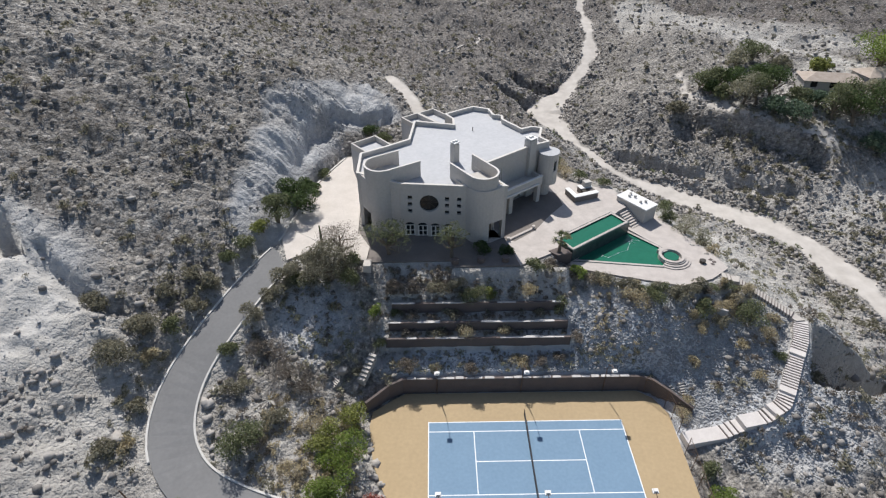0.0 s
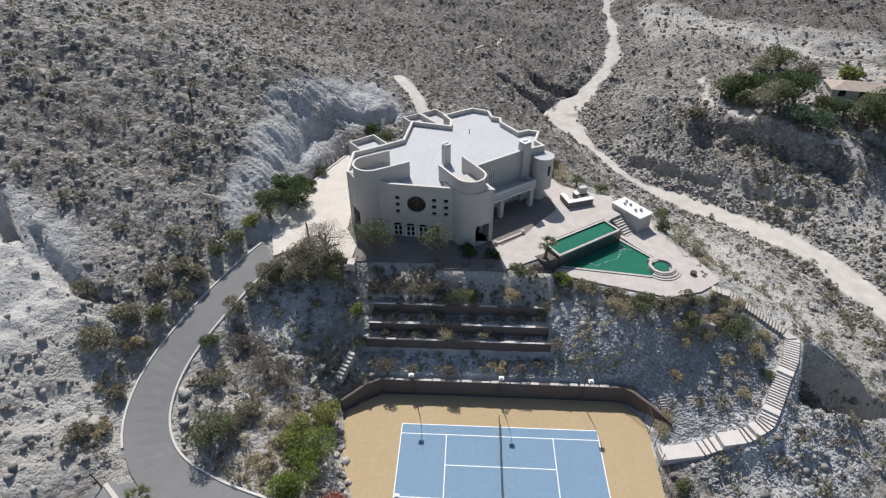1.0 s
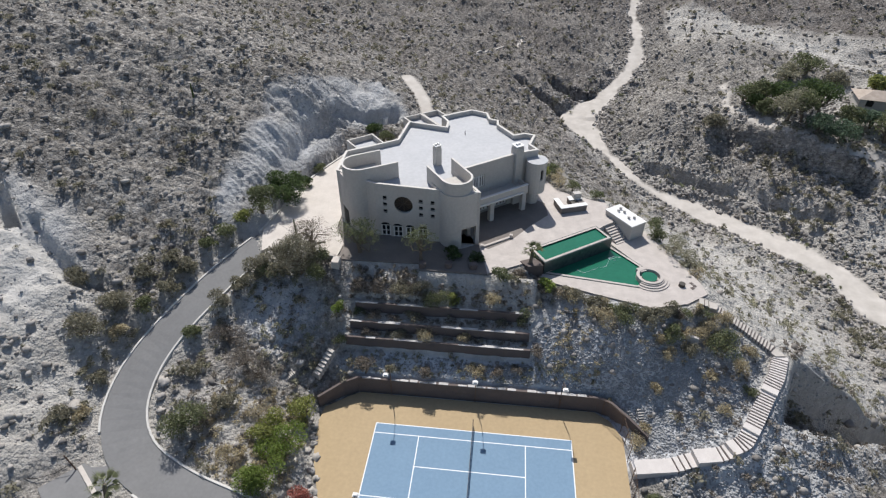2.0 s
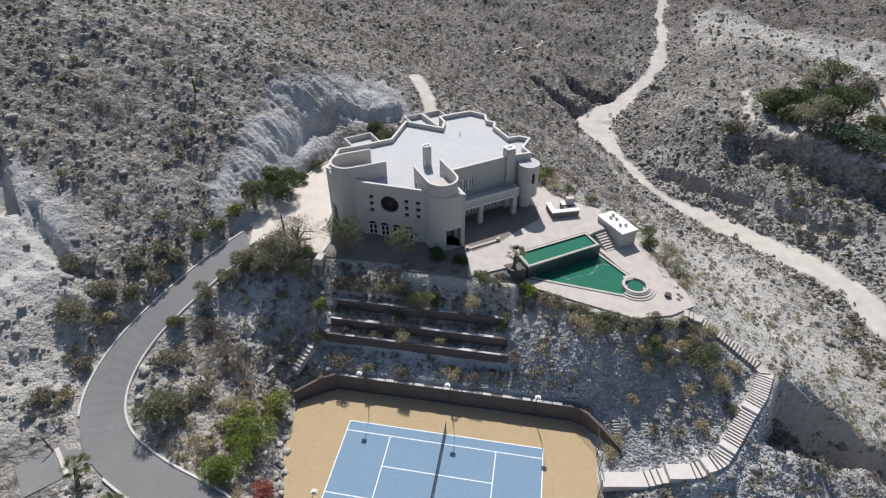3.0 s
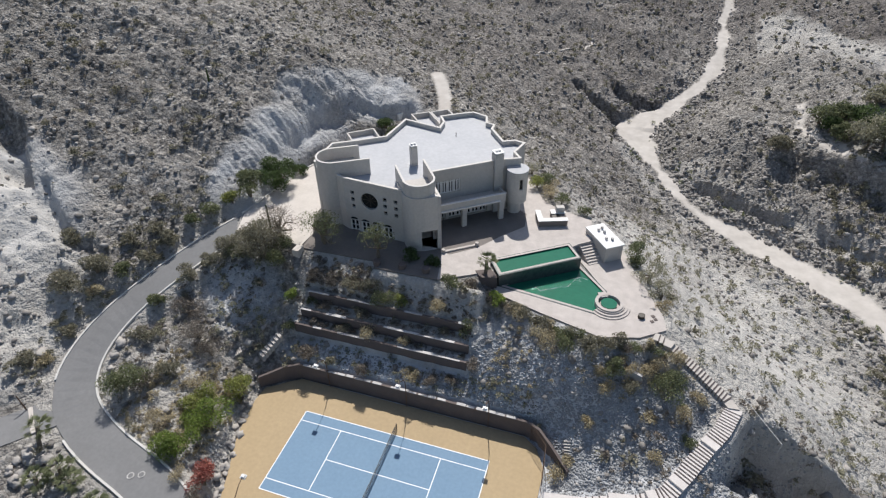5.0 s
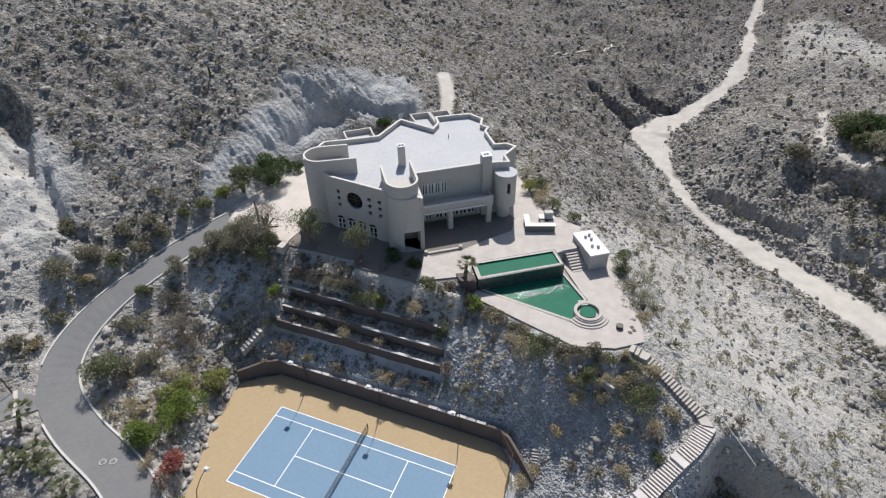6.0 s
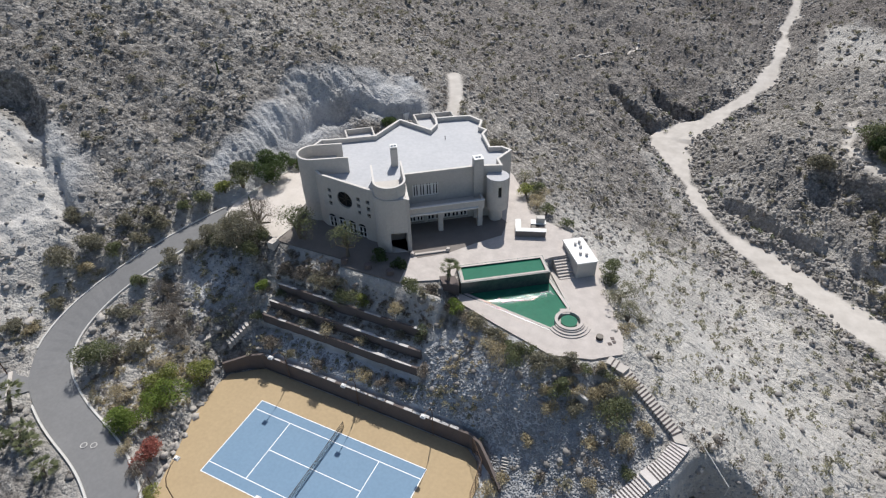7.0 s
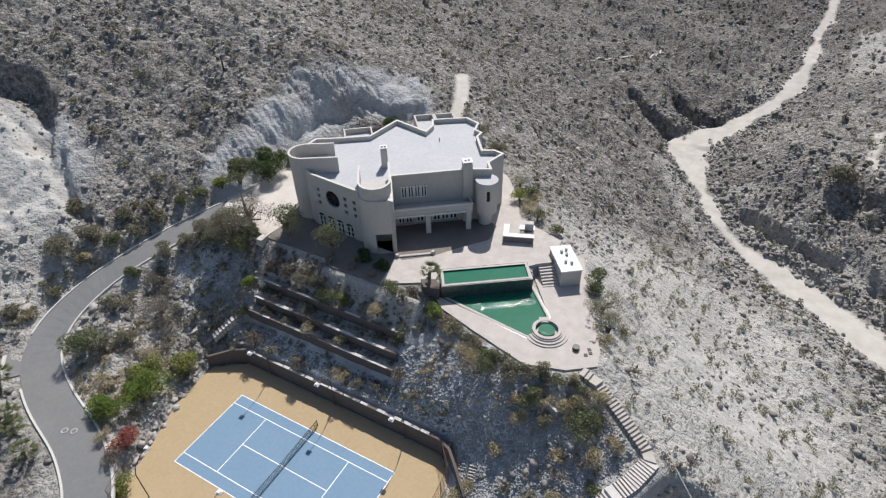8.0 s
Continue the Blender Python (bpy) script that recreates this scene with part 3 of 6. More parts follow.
def build_ground():
    xs, ys = graded(-1500, ((-96, 0.85), (-62, 0.45), (62, 0.8), (104, 1.3)), 1500), graded(-900, ((-14, 0.45), (30, 0.3), (64, 0.75), (160, 1.2), (225, 1.5)), 2200)
    X, Y = np.meshgrid(xs, ys)
    Z, cut, sand, pale, scree = ground_z(X.ravel(), Y.ravel(), True)
    far = np.hypot(X.ravel(), Y.ravel() - 80)
    Z = Z * ease(900, 350, far) + (30 + 25 * fold(X.ravel(), Y.ravel(), 400, 21)) * (1 - ease(900, 350, far))
    nx, ny = len(xs), len(ys)
    i = np.arange(nx * ny).reshape(ny, nx)
    quads = np.stack([i[:-1, :-1], i[:-1, 1:], i[1:, 1:], i[1:, :-1]], -1).reshape(-1, 4)
    me = bpy.data.meshes.new("ground")
    me.from_pydata(np.c_[X.ravel(), Y.ravel(), Z].tolist(), [], quads.tolist())
    me.materials.append(GROUND)
    layer = me.color_attributes.new("zone", "FLOAT_COLOR", "POINT")
    layer.data.foreach_set("color", np.c_[cut, sand, pale, scree].astype(np.float32).ravel())
    me.polygons.foreach_set("use_smooth", np.ones(len(quads), bool))
    return tagged(new("ground", me), "rocky grey-brown desert hillside with a pale sandy wash", "ground", kind="structure")


build_ground()

# ---- paving ----


def strip(name, line, width, material, lift, label, category):
    bm = bmesh.new()
    fine = []
    for p, q in zip(line, line[1:]):
        n = max(2, int(math.dist(p, q) // 1.2))
        fine += [[p[k] + (q[k] - p[k]) * i / n for k in range(3)] for i in range(n)]
    fine.append(list(line[-1]))
    for _ in range(6):
        fine = [fine[0]] + [[(a[k] + 2 * b[k] + c[k]) / 4 for k in range(3)] for a, b, c in zip(fine, fine[1:], fine[2:])] + [fine[-1]]
    ribbon(bm, fine, width / 2, -width / 2, [p[2] + lift - 0.5 for p in fine], [p[2] + lift for p in fine])
    return fine, part(name, bm, material, None)


road_line, road = strip("road", ROAD, 4.7, ASPHALT, 0.02, "", "")
tagged(road, "grey asphalt driveway road curving up the hillside", "road", kind="structure")
_, branch = strip("road", [(-37.9, -5.4, 3.86), (-40.8, -8.8, 4.08), (-42.6, -10.9, 4.13)], 4.6, ASPHALT, 0.005, "", "")
tagged(branch, "grey asphalt side road at the gate", "road", kind="structure")

for side, first, last in ((-2.5, 3, 27), (2.5, 4, 62), (-2.5, 32, 62)):
    bm = bmesh.new()
    pts = road_line[first:last]
    ribbon(bm, pts, side + 0.13, side - 0.13, [p[2] - 0.4 for p in pts], [p[2] + 0.15 for p in pts])
    kerb = part("kerb", bm, KERB, None)
    bmesh_bevel = kerb.modifiers.new("bevel", "BEVEL")
    bmesh_bevel.width, bmesh_bevel.segments, bmesh_bevel.limit_method = 0.03, 2, "ANGLE"
    tagged(kerb, "pale concrete kerb along the asphalt road", "kerb", "road kerbs", "structure")

bm = bmesh.new()
ribbon(bm, [(-32.9, 27.6), (-32.35, 30.5), (-32.1, 33), (-31.2, 38.5), (-30.5, 43), (-28.3, 49), (-26.6, 53)], 0.12, -0.12, 11.6, 12.17)
tagged(part("kerb", bm, KERB, None), "pale concrete kerb along the drive", "kerb", "road kerbs", "structure")
bm = bmesh.new()
slab(bm, (-41.6, -6.5), (-38.2, -9.2), 3.4, 4.14, 0.45)
tagged(part("pavement", bm, CONCRETE, None), "pale concrete threshold strip across the side road", "pavement", kind="structure")

bm = bmesh.new()
prism(bm, [(-32.7, 28.3), (-31.0, 23.2), (-28.3, 25.0), (-24.0, 24.5), (-22.6, 23.0), (-20.2, 22.6), (-20.0, 26.0), (-22.0, 30), (-22.4, 38), (-21, 44), (-17.5, 50), (-14, 56), (-18, 58), (-26.5, 53), (-30.4, 43), (-32.0, 33)], DECK_Z - 0.4, DECK_Z + 0.01)
tagged(part("pavement", bm, CONCRETE, None), "pale bleached concrete driveway beside the house", "driveway", kind="structure")
# dark paving whose tone also holds the shade before the facade
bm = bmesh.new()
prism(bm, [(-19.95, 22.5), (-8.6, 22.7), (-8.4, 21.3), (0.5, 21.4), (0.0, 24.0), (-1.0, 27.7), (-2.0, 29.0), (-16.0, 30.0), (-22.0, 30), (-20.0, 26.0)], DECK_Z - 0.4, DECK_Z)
tagged(part("pavement", bm, SHADE_BROWN, None), "dark paved forecourt, toned darker for the shade of the house", "pavement", kind="structure")
bm = bmesh.new()
prism(bm, [(0.5, 21.4), (4.4, 23.6), (6.6, 25.0), (6.2, 27.1), (15.7, 33.8), (16.2, 33.5), (17.0, 34.5), (18.6, 35.7), (18.2, 41.0), (13.0, 42.8), (10.2, 44.8), (8.6, 48.5), (4.5, 54), (0, 57.5), (-8, 57.5), (-8, 40), (-6.0, 33), (-1.0, 27.7), (0, 24)], DECK_Z - 0.4, DECK_Z + 0.012)
tagged(part("pavement", bm, DECK, None), "pale stone upper pool terrace", "terrace", kind="structure")
bm = bmesh.new()
prism(bm, [(6.6, 24.5), (9, 22.5), (14, 20.9), (21.7, 18.7), (26.2, 20.0), (29.2, 22.2), (28.8, 24.5), (27.2, 28), (24.8, 33), (23.2, 37), (21.8, 40.6), (19.4, 41.0), (16.4, 34.6), (21.6, 27.3), (21.2, 22.4), (8.6, 24.6)], LOW_Z - 0.4, LOW_Z + 0.004)
tagged(part("pavement", bm, DECK, None), "pale stone lower terrace round the green pool", "terrace", kind="structure")

# dark sheet over the pale deck: part floor, part house shade as colour
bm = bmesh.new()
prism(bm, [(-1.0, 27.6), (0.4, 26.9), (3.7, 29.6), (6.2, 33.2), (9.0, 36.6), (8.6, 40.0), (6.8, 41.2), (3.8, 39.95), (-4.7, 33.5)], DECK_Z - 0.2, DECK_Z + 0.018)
tagged(part("pavement", bm, SHADE_BROWN, None), "dark paved patio under the balcony, the house's shade in its colour", "patio", kind="structure")

# ---- tennis court ----
bm = bmesh.new()
prism(bm, [(-19.1, 5.0), (-18.9, 7.2), (-17.8, 8.0), (-16.4, 9.1), (-14.9, 10.0), (15.1, 10.0), (16.8, 8.8), (18.1, 6.3), (18.0, 2.0), (17.6, -13.7), (-13.7, -13.7), (-14.9, -9), (-16.3, -5), (-18.3, 0)], -0.5, -0.008)
tagged(part("pavement", bm, COURT_TAN, None), "sandy tan surround of the tennis court", "court", kind="structure")
bm = bmesh.new()
prism(bm, [(-11.92, -5.52), (11.92, -5.52), (11.92, 5.52), (-11.92, 5.52)], -0.3, 0.0)
court = part("tennis_court", bm, COURT_BLUE, None)
tagged(court, "blue painted hard tennis court with white lines", "tennis court", kind="structure")
for x0, y0, x1, y1 in ((-11.885, 5.485, 11.885, 5.485), (-11.885, -5.485, 11.885, -5.485), (-11.885, 4.115, 11.885, 4.115), (-11.885, -4.115, 11.885, -4.115),
                       (-11.885, -5.5, -11.885, 5.5), (11.885, -5.5, 11.885, 5.5), (-6.4, -4.1, -6.4, 4.1), (6.4, -4.1, 6.4, 4.1), (-6.4, 0, 6.4, 0)):
    bm = bmesh.new()
    w = 0.055
    if x0 == x1:
        box(bm, x0 - w, y0, -0.02, x0 + w, y1, 0.008)
    else:
        box(bm, x0, y0 - w, -0.02, x1, y0 + w, 0.004)
    part("line", bm, LINE, court)


def tennis_net():
    t = thing("tennis_net", "black tennis net with a white headband on two posts", "net")
    for y in (-6.4, 6.4):
        bm = bmesh.new()
        tube(bm, [(0, y, 0), (0, y, 1.1)], 0.05, 8)
        part("post", bm, METAL_DARK, t)
    bm = bmesh.new()
    n = 64
    for i in range(n + 1):
        y = -6.4 + 12.8 * i / n
        top = 1.07 - 0.155 * (1 - abs(y) / 6.4)
        box(bm, -0.012, y - 0.012, 0.03, 0.006, y + 0.012, top)
    for z in np.linspace(0.08, 0.88, 7):
        box(bm, -0.012, -6.4, z - 0.006, 0.006, 6.4, z + 0.006)
    part("netting", bm, NETTING, t)
    bm = bmesh.new()
    for a, b in ((-6.4, 0), (0, 6.4)):
        za, zb = (1.07, 0.915) if a < 0 else (0.915, 1.07)
        vs = box(bm, -0.02, a, za - 0.06, 0.02, b, za)
        for v in vs:
            if abs(v.co.y - b) < 1e-4:
                v.co.z += zb - za
    part("headband", bm, METAL_DARK, t, "dull grey headband")


tennis_net()

# retaining wall behind the court, with a pale capping
WALL_LINE = [(-19.6, 7.2), (-18.3, 8.2), (-16.9, 9.3), (-15.2, 10.2), (0.0, 10.25), (15.2, 10.2), (16.7, 9.6), (18.4, 8.0), (20.6, 5.8)]
WALL_TOP = [1.7, 2.0, 2.35, 2.45, 2.45, 2.45, 2.4, 2.1, 1.5]
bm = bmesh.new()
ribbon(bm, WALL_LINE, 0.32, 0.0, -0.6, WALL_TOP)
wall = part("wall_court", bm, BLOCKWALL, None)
tagged(wall, "brown block retaining wall behind the court, toned dark for its shaded face", "wall", kind="structure")
rng = random.Random(5)
for i in range(24):
    if rng.random() < 0.85:
        x = -14.6 + i * 1.24
        bm = bmesh.new()
        box(bm, x, 10.22, 2.45, x + rng.uniform(0.9, 1.2), 10.42 + rng.uniform(0, 0.2), 2.52 + rng.uniform(0, 0.03))
        part("capping_stone", bm, COPING, wall)

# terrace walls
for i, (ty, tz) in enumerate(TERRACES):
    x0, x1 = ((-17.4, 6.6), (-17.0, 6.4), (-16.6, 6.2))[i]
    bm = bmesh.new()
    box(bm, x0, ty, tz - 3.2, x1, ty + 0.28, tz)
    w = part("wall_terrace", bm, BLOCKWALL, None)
    tagged(w, "block retaining wall of a garden terrace, toned dark for its shaded face", "wall", "terrace walls", "structure")
    rng = random.Random(i + 2)
    x = x0
    while x < x1 - 0.4:
        n = min(rng.uniform(1.2, 2.8), x1 - x)
        if rng.random() < 0.62:
            bm = bmesh.new()
            box(bm, x, ty - 0.04, tz + 0.003, x + n - 0.03, ty + rng.uniform(0.15, 0.4), tz + 0.05)
            part("capping_stone", bm, COPING, w)
        x += n
# ---- the house ----
house = thing("house", "two-storey grey stucco house with curved towers and a flat white roof", "house")
ROOF = [(-21.8, 38.0), (-21.7, 32.0), (-15.6, 28.8), (-7.35, 27.95), (-1.0, 27.85), (-4.8, 33.4), (3.8, 39.9), (6.9, 41.4), (5.7, 43.1), (6.5, 46.5), (4.8, 47.0),
        (3.2, 46.2), (0.6, 49.9), (0.6, 51.5), (-0.8, 52.0), (-1.4, 54.4), (-4.1, 55.5), (-6.1, 54.3), (-9.0, 52.3), (-7.8, 50.3), (-7.75, 48.1), (-14.1, 49.6), (-14.8, 42.7), (-18.3, 40.2)]
ROOF_Z, TOP_Z, TOWER_Z = 19.75, 20.4, 22.2
RD, RS, RC, RR = Vector((0.57, -0.82)), Vector((0.82, 0.57)), Vector((-4.3, 28.75)), 2.15
LD, LS, LC = Vector((-0.85, -0.52)), Vector((-0.52, 0.85)), Vector((-18.2, 31.4))


def stadium(c, d, s, r, back_in, back_out, n=16):
    """A half-round nose at c towards d, with straight sides running back."""
    out = [c - d * back_in - s * r]
    for i in range(n + 1):
        a = math.pi * i / n
        out.append(c - s * r * math.cos(a) + d * r * math.sin(a))
    out.append(c - d * back_out + s * r)
    return out


def tower_openings(cut, c, d, s):
    """Two tall openings of the loggia in a tower's squared corner."""
    m = Matrix.Translation((*(c + s * 1.15 + d * 2.4), 0)) @ Matrix(((s.x, d.x, 0, 0), (s.y, d.y, 0, 0), (0, 0, 1, 0), (0, 0, 0, 1)))
    box(cut, -1.6, -3.0, DECK_Z + 0.03, 0.62, 0.6, 15.2, m)
    m = Matrix.Translation((*(c + s * 2.32 + d * 1.2), 0)) @ Matrix(((d.x, s.x, 0, 0), (d.y, s.y, 0, 0), (0, 0, 1, 0), (0, 0, 0, 1)))
    box(cut, -1.1, -2.2, DECK_Z + 0.031, 0.62, 0.6, 15.19, m)


def house_body():
    bm = bmesh.new()
    prism(bm, ROOF, DECK_Z - 0.3, ROOF_Z)
    cut = bmesh.new()
    # facade recesses: three small square niches either side of the rose window, four doors
    for x in (-14.25, -9.15, -7.5):
        for z in (18.35, 17.3, 16.2):
            box(cut, x - 0.28, 27.0, z - 0.28, x + 0.28, 29.2 if x < -12 else 28.7 if x < -8.5 else 28.5, z + 0.28)
    ring = arc(0, 0, 1.32, 0, 360, 28)[:-1]
    lo = [cut.verts.new((-11.6 + p[0], 27.2, 17.5 + p[1])) for p in ring]
    hi = [cut.verts.new((-11.6 + p[0], 28.95, 17.5 + p[1])) for p in ring]
    cut.faces.new(lo)
    cut.faces.new(hi[::-1])
    for i in range(28):
        cut.faces.new((lo[i], hi[i], hi[(i + 1) % 28], lo[(i + 1) % 28]))
    for x in DOORS:
        prof = [(x - 0.72, 11.9), (x + 0.72, 11.9), (x + 0.72, 13.75)] + [(x + 0.72 * math.cos(a), 13.75 + 0.55 * math.sin(a)) for a in np.linspace(0, math.pi, 9)[1:-1]] + [(x - 0.72, 13.75)]
        f = [cut.verts.new((p[0], 27.2, p[1])) for p in prof]
        k = [cut.verts.new((p[0], 28.9 if x < -11 else 28.72, p[1])) for p in prof]
        cut.faces.new(f)
        cut.faces.new(k[::-1])
        for i in range(len(f)):
            cut.faces.new((f[i], k[i], k[(i + 1) % len(f)], f[(i + 1) % len(f)]))
    # windows on the terrace side: above the balcony and below it
    w = pose(-4.8, 33.4, 0, 0, 0, math.degrees(math.atan2(6.5, 8.6)))
    box(cut, 1.2, -0.5, 16.55, 5.0, 0.35, 18.6, w)
    box(cut, 3.2, -0.5, 12.1, 9.4, 0.6, 14.6, w)
    box(cut, 0.5, -0.5, 12.1, 2.7, 0.6, 14.6, w)
    bm = carve(bm, cut)
    for c, d, s in ((RC, RD, RS), (LC, LD, LS)):
        cut = bmesh.new()
        tower_openings(cut, c, d, s)
        bm = carve(bm, cut)
    return bm


DOORS = (-14.35, -12.55, -10.75, -8.95)
part("wall", house_body(), STUCCO, house)
bm = bmesh.new()
prism(bm, offset_line(ROOF, 0.3, True), ROOF_Z - 0.1, ROOF_Z + 0.02)
part("roof", bm, ROOFING, house, "flat pale grey roof membrane")
bm = bmesh.new()
ribbon(bm, ROOF, 0.28, 0.0, ROOF_Z - 0.02, TOP_Z, closed=True)
parapet = part("parapet", bm, STUCCO, house)
bm = bmesh.new()
ribbon(bm, ROOF, 0.31, -0.05, TOP_Z, TOP_Z + 0.1, closed=True)
part("coping", bm, CAP, parapet, "pale parapet capping")

# towers
for c, d, s, bi, bo in ((RC, RD, RS, 4.6, 5.0), (LC, LD, LS, 5.0, 4.0)):
    bm = bmesh.new()
    body = stadium(c, d, s, 2.32, 3.0, 3.0)
    corner = [c + s * 2.32 + d * 2.4]
    # the outer front corner is squared below the parapet
    half = len(body) // 2
    poly = body[:half] + [c + d * 2.4] + corner + [body[-1]]
    prism(bm, poly, DECK_Z - 0.3, TOP_Z)
    cut = bmesh.new()
    tower_openings(cut, c, d, s)
    tower = part("tower", carve(bm, cut), STUCCO, house)
    line = stadium(c, d, s, RR, bi, bo)
    bm = bmesh.new()
    ribbon(bm, line, 0.0, 0.2, ROOF_Z - 0.05, TOWER_Z - 0.06) if d is LD else ribbon(bm, line, 0.2, 0.0, ROOF_Z - 0.05, TOWER_Z - 0.06)
    part("parapet", bm, STUCCO, tower, "curved stucco parapet")
    bm = bmesh.new()
    ribbon(bm, line, -0.04, 0.24, TOWER_Z - 0.06, TOWER_Z) if d is LD else ribbon(bm, line, 0.24, -0.04, TOWER_Z - 0.06, TOWER_Z)
    part("capping", bm, CAP, tower, "pale capping")


def chimney(x, y, w, z0, z1, turn):
    bm = bmesh.new()
    m = pose(x, y, 0, 0, 0, turn)
    box(bm, -w / 2, -w / 2, z0, w / 2, w / 2, z1 - 0.35, m)
    box(bm, -w / 2 + 0.08, -w / 2 + 0.08, z1 - 0.35, w / 2 - 0.08, w / 2 - 0.08, z1 - 0.12, m)
    c = part("chimney", bm, STUCCO, house)
    bm = bmesh.new()
    box(bm, -w / 2 - 0.03, -w / 2 - 0.03, z1 - 0.12, w / 2 + 0.03, w / 2 + 0.03, z1, m)
    part("cap", bm, WHITE, c, "white chimney cap")
    for u in (-0.22, 0.22):
        bm = bmesh.new()
        box(bm, u - 0.14, -0.16, z1, u + 0.14, 0.16, z1 + 0.22, m)
        part("pot", bm, WHITE, c, "white chimney pot")


chimney(-7.85, 36.45, 0.95, ROOF_Z, 22.9, 37)
chimney(3.75, 40.0, 1.35, DECK_Z, 21.8, 37)

# facade windows and doors
bm = bmesh.new()
ring = arc(0, 0, 1.32, 0, 360, 28)[:-1]
bm.faces.new([bm.verts.new((-11.6 + p[0], 28.75, 17.5 + p[1])) for p in ring])
rose = part("window", bm, GLASS, house, "round rose window of dark glass")
bm = bmesh.new()
for k in range(4):
    m = pose(-11.6, 28.72, 17.5, 0, k * 45, 0)
    box(bm, -1.3, -0.03, -0.035, 1.3, 0.03, 0.035, m)
part("frame", bm, METAL_DARK, rose)
for x in (-14.25, -9.15, -7.5):
    for z in (18.35, 17.3, 16.2):
        bm = bmesh.new()
        y = 28.98 if x < -12 else 28.5 if x < -8.5 else 28.32
        box(bm, x - 0.29, y, z - 0.29, x + 0.29, y + 0.04, z + 0.29)
        part("window", bm, GLASS, house)
for x in DOORS:
    fy = 28.8 - (x + 15.6) * 0.103
    bm = bmesh.new()
    for a in (-0.70, -0.08, 0.54):
        box(bm, x + a, fy + 0.05, 12.05, x + a + 0.17, fy + 0.2, 13.8)
    for z in (12.05, 12.85, 13.7):
        box(bm, x - 0.68, fy + 0.13, z, x + 0.7, fy + 0.19, z + 0.1)
    door = part("door", bm, WHITE, house, "white french door with an arched head")
    bm = bmesh.new()
    box(bm, x - 0.71, fy + 0.22, 12.0, x + 0.71, fy + 0.25, 14.3)
    part("pane", bm, GLASS, door)

# balcony on the terrace side
W = pose(-4.8, 33.4, 0, 0, 0, math.degrees(math.atan2(6.5, 8.6)))
bm = bmesh.new()
box(bm, -0.05, -2.5, 15.35, 10.9, 0.0, 15.6, W)
balcony = part("balcony", bm, STUCCO, house)
bm = bmesh.new()
box(bm, -0.05, -2.7, 14.95, 11.1, -2.45, 16.35, W)
box(bm, 10.86, -2.45, 14.95, 11.1, 0.0, 16.35, W)
part("parapet", bm, STUCCO, balcony)
# the parapet's sunlit top edges, put in as white strips
bm = bmesh.new()
box(bm, -0.1, -2.78, 16.35, 11.16, -2.36, 16.44, W)
box(bm, 0.0, -2.95, 15.28, 10.2, -2.70, 15.42, W)
part("capping", bm, WHITE, balcony, "ledge and capping, coloured white as sunlit edges")
for x in (4.7, 10.55):
    bm = bmesh.new()
    box(bm, x - 0.35, -2.68, DECK_Z - 0.1, x + 0.35, -2.0, 14.98, W)
    part("pillar", bm, STUCCO, balcony)


def window_row(x0, x1, z0, z1, y, n):
    bm = bmesh.new()
    box(bm, x0, y, z0, x1, y + 0.03, z1, W)
    pane = part("window", bm, GLASS, house)
    bm = bmesh.new()
    for i in range(n + 1):
        x = x0 + (x1 - x0) * i / n
        w = 0.11 if i % 2 else 0.2
        box(bm, x - w, y - 0.08, z0, x + w, y - 0.003, z1, W)
    for z in (z0, z1 - 0.35):
        box(bm, x0, y - 0.07, z, x1, y - 0.005, z + 0.13, W)
    part("frame", bm, WHITE, pane, "white mullions")


window_row(1.2, 5.0, 16.55, 18.6, 0.25, 8)
window_row(3.2, 9.4, 12.1, 14.6, 0.5, 10)
window_row(0.5, 2.7, 12.1, 14.6, 0.5, 4)

# small corner turret
bm = bmesh.new()
prism(bm, arc(6.75, 40.2, 1.55, 0, 360, 24)[:-1], 14.3, 19.3)
prism(bm, arc(6.45, 40.6, 1.0, 0, 360, 16)[:-1], DECK_Z - 0.1, 14.3)
cut = bmesh.new()
box(cut, 0.9, -0.25, 16.6, 2.0, 0.25, 18.3, pose(6.75, 40.2, 0, 0, 0, -55))
turret = part("turret", carve(bm, cut), STUCCO, house)
bm = bmesh.new()
prism(bm, arc(6.75, 40.2, 1.62, 0, 360, 24)[:-1], 19.3, 19.42)
part("capping", bm, ROOFING, turret)
bm = bmesh.new()
box(bm, 1.25, -0.26, 16.6, 1.29, 0.26, 18.3, pose(6.75, 40.2, 0, 0, 0, -55))
part("window", bm, GLASS, turret)

# lower wings at the back, open courts with a parapet
for poly, top in (([(-24.7, 48.4), (-20.6, 43.6), (-16.9, 46.7), (-20.9, 51.5)], 17.1), ([(-16.8, 59.0), (-11.9, 53.0), (-9.0, 55.2), (-13.9, 61.1)], 17.05), ([(-13.86, 61.15), (-8.95, 55.25), (-6.0, 57.2), (-11.0, 63.3)], 17.0)):
    bm = bmesh.new()
    prism(bm, poly, DECK_Z - 1.5, top - 0.9)
    wing = part("wing", bm, ROOFING, house, "pale flat-roofed lower wing")
    bm = bmesh.new()
    ribbon(bm, poly, 0.28, 0.0, top - 0.9, top, closed=True)
    part("parapet", bm, STUCCO, wing)
bm = bmesh.new()
tube(bm, [(-4.6, 46.9, ROOF_Z), (-4.6, 46.9, ROOF_Z + 0.7)], 0.06, 8)
part("vent_pipe", bm, METAL_DARK, house)

# ---- pools ----


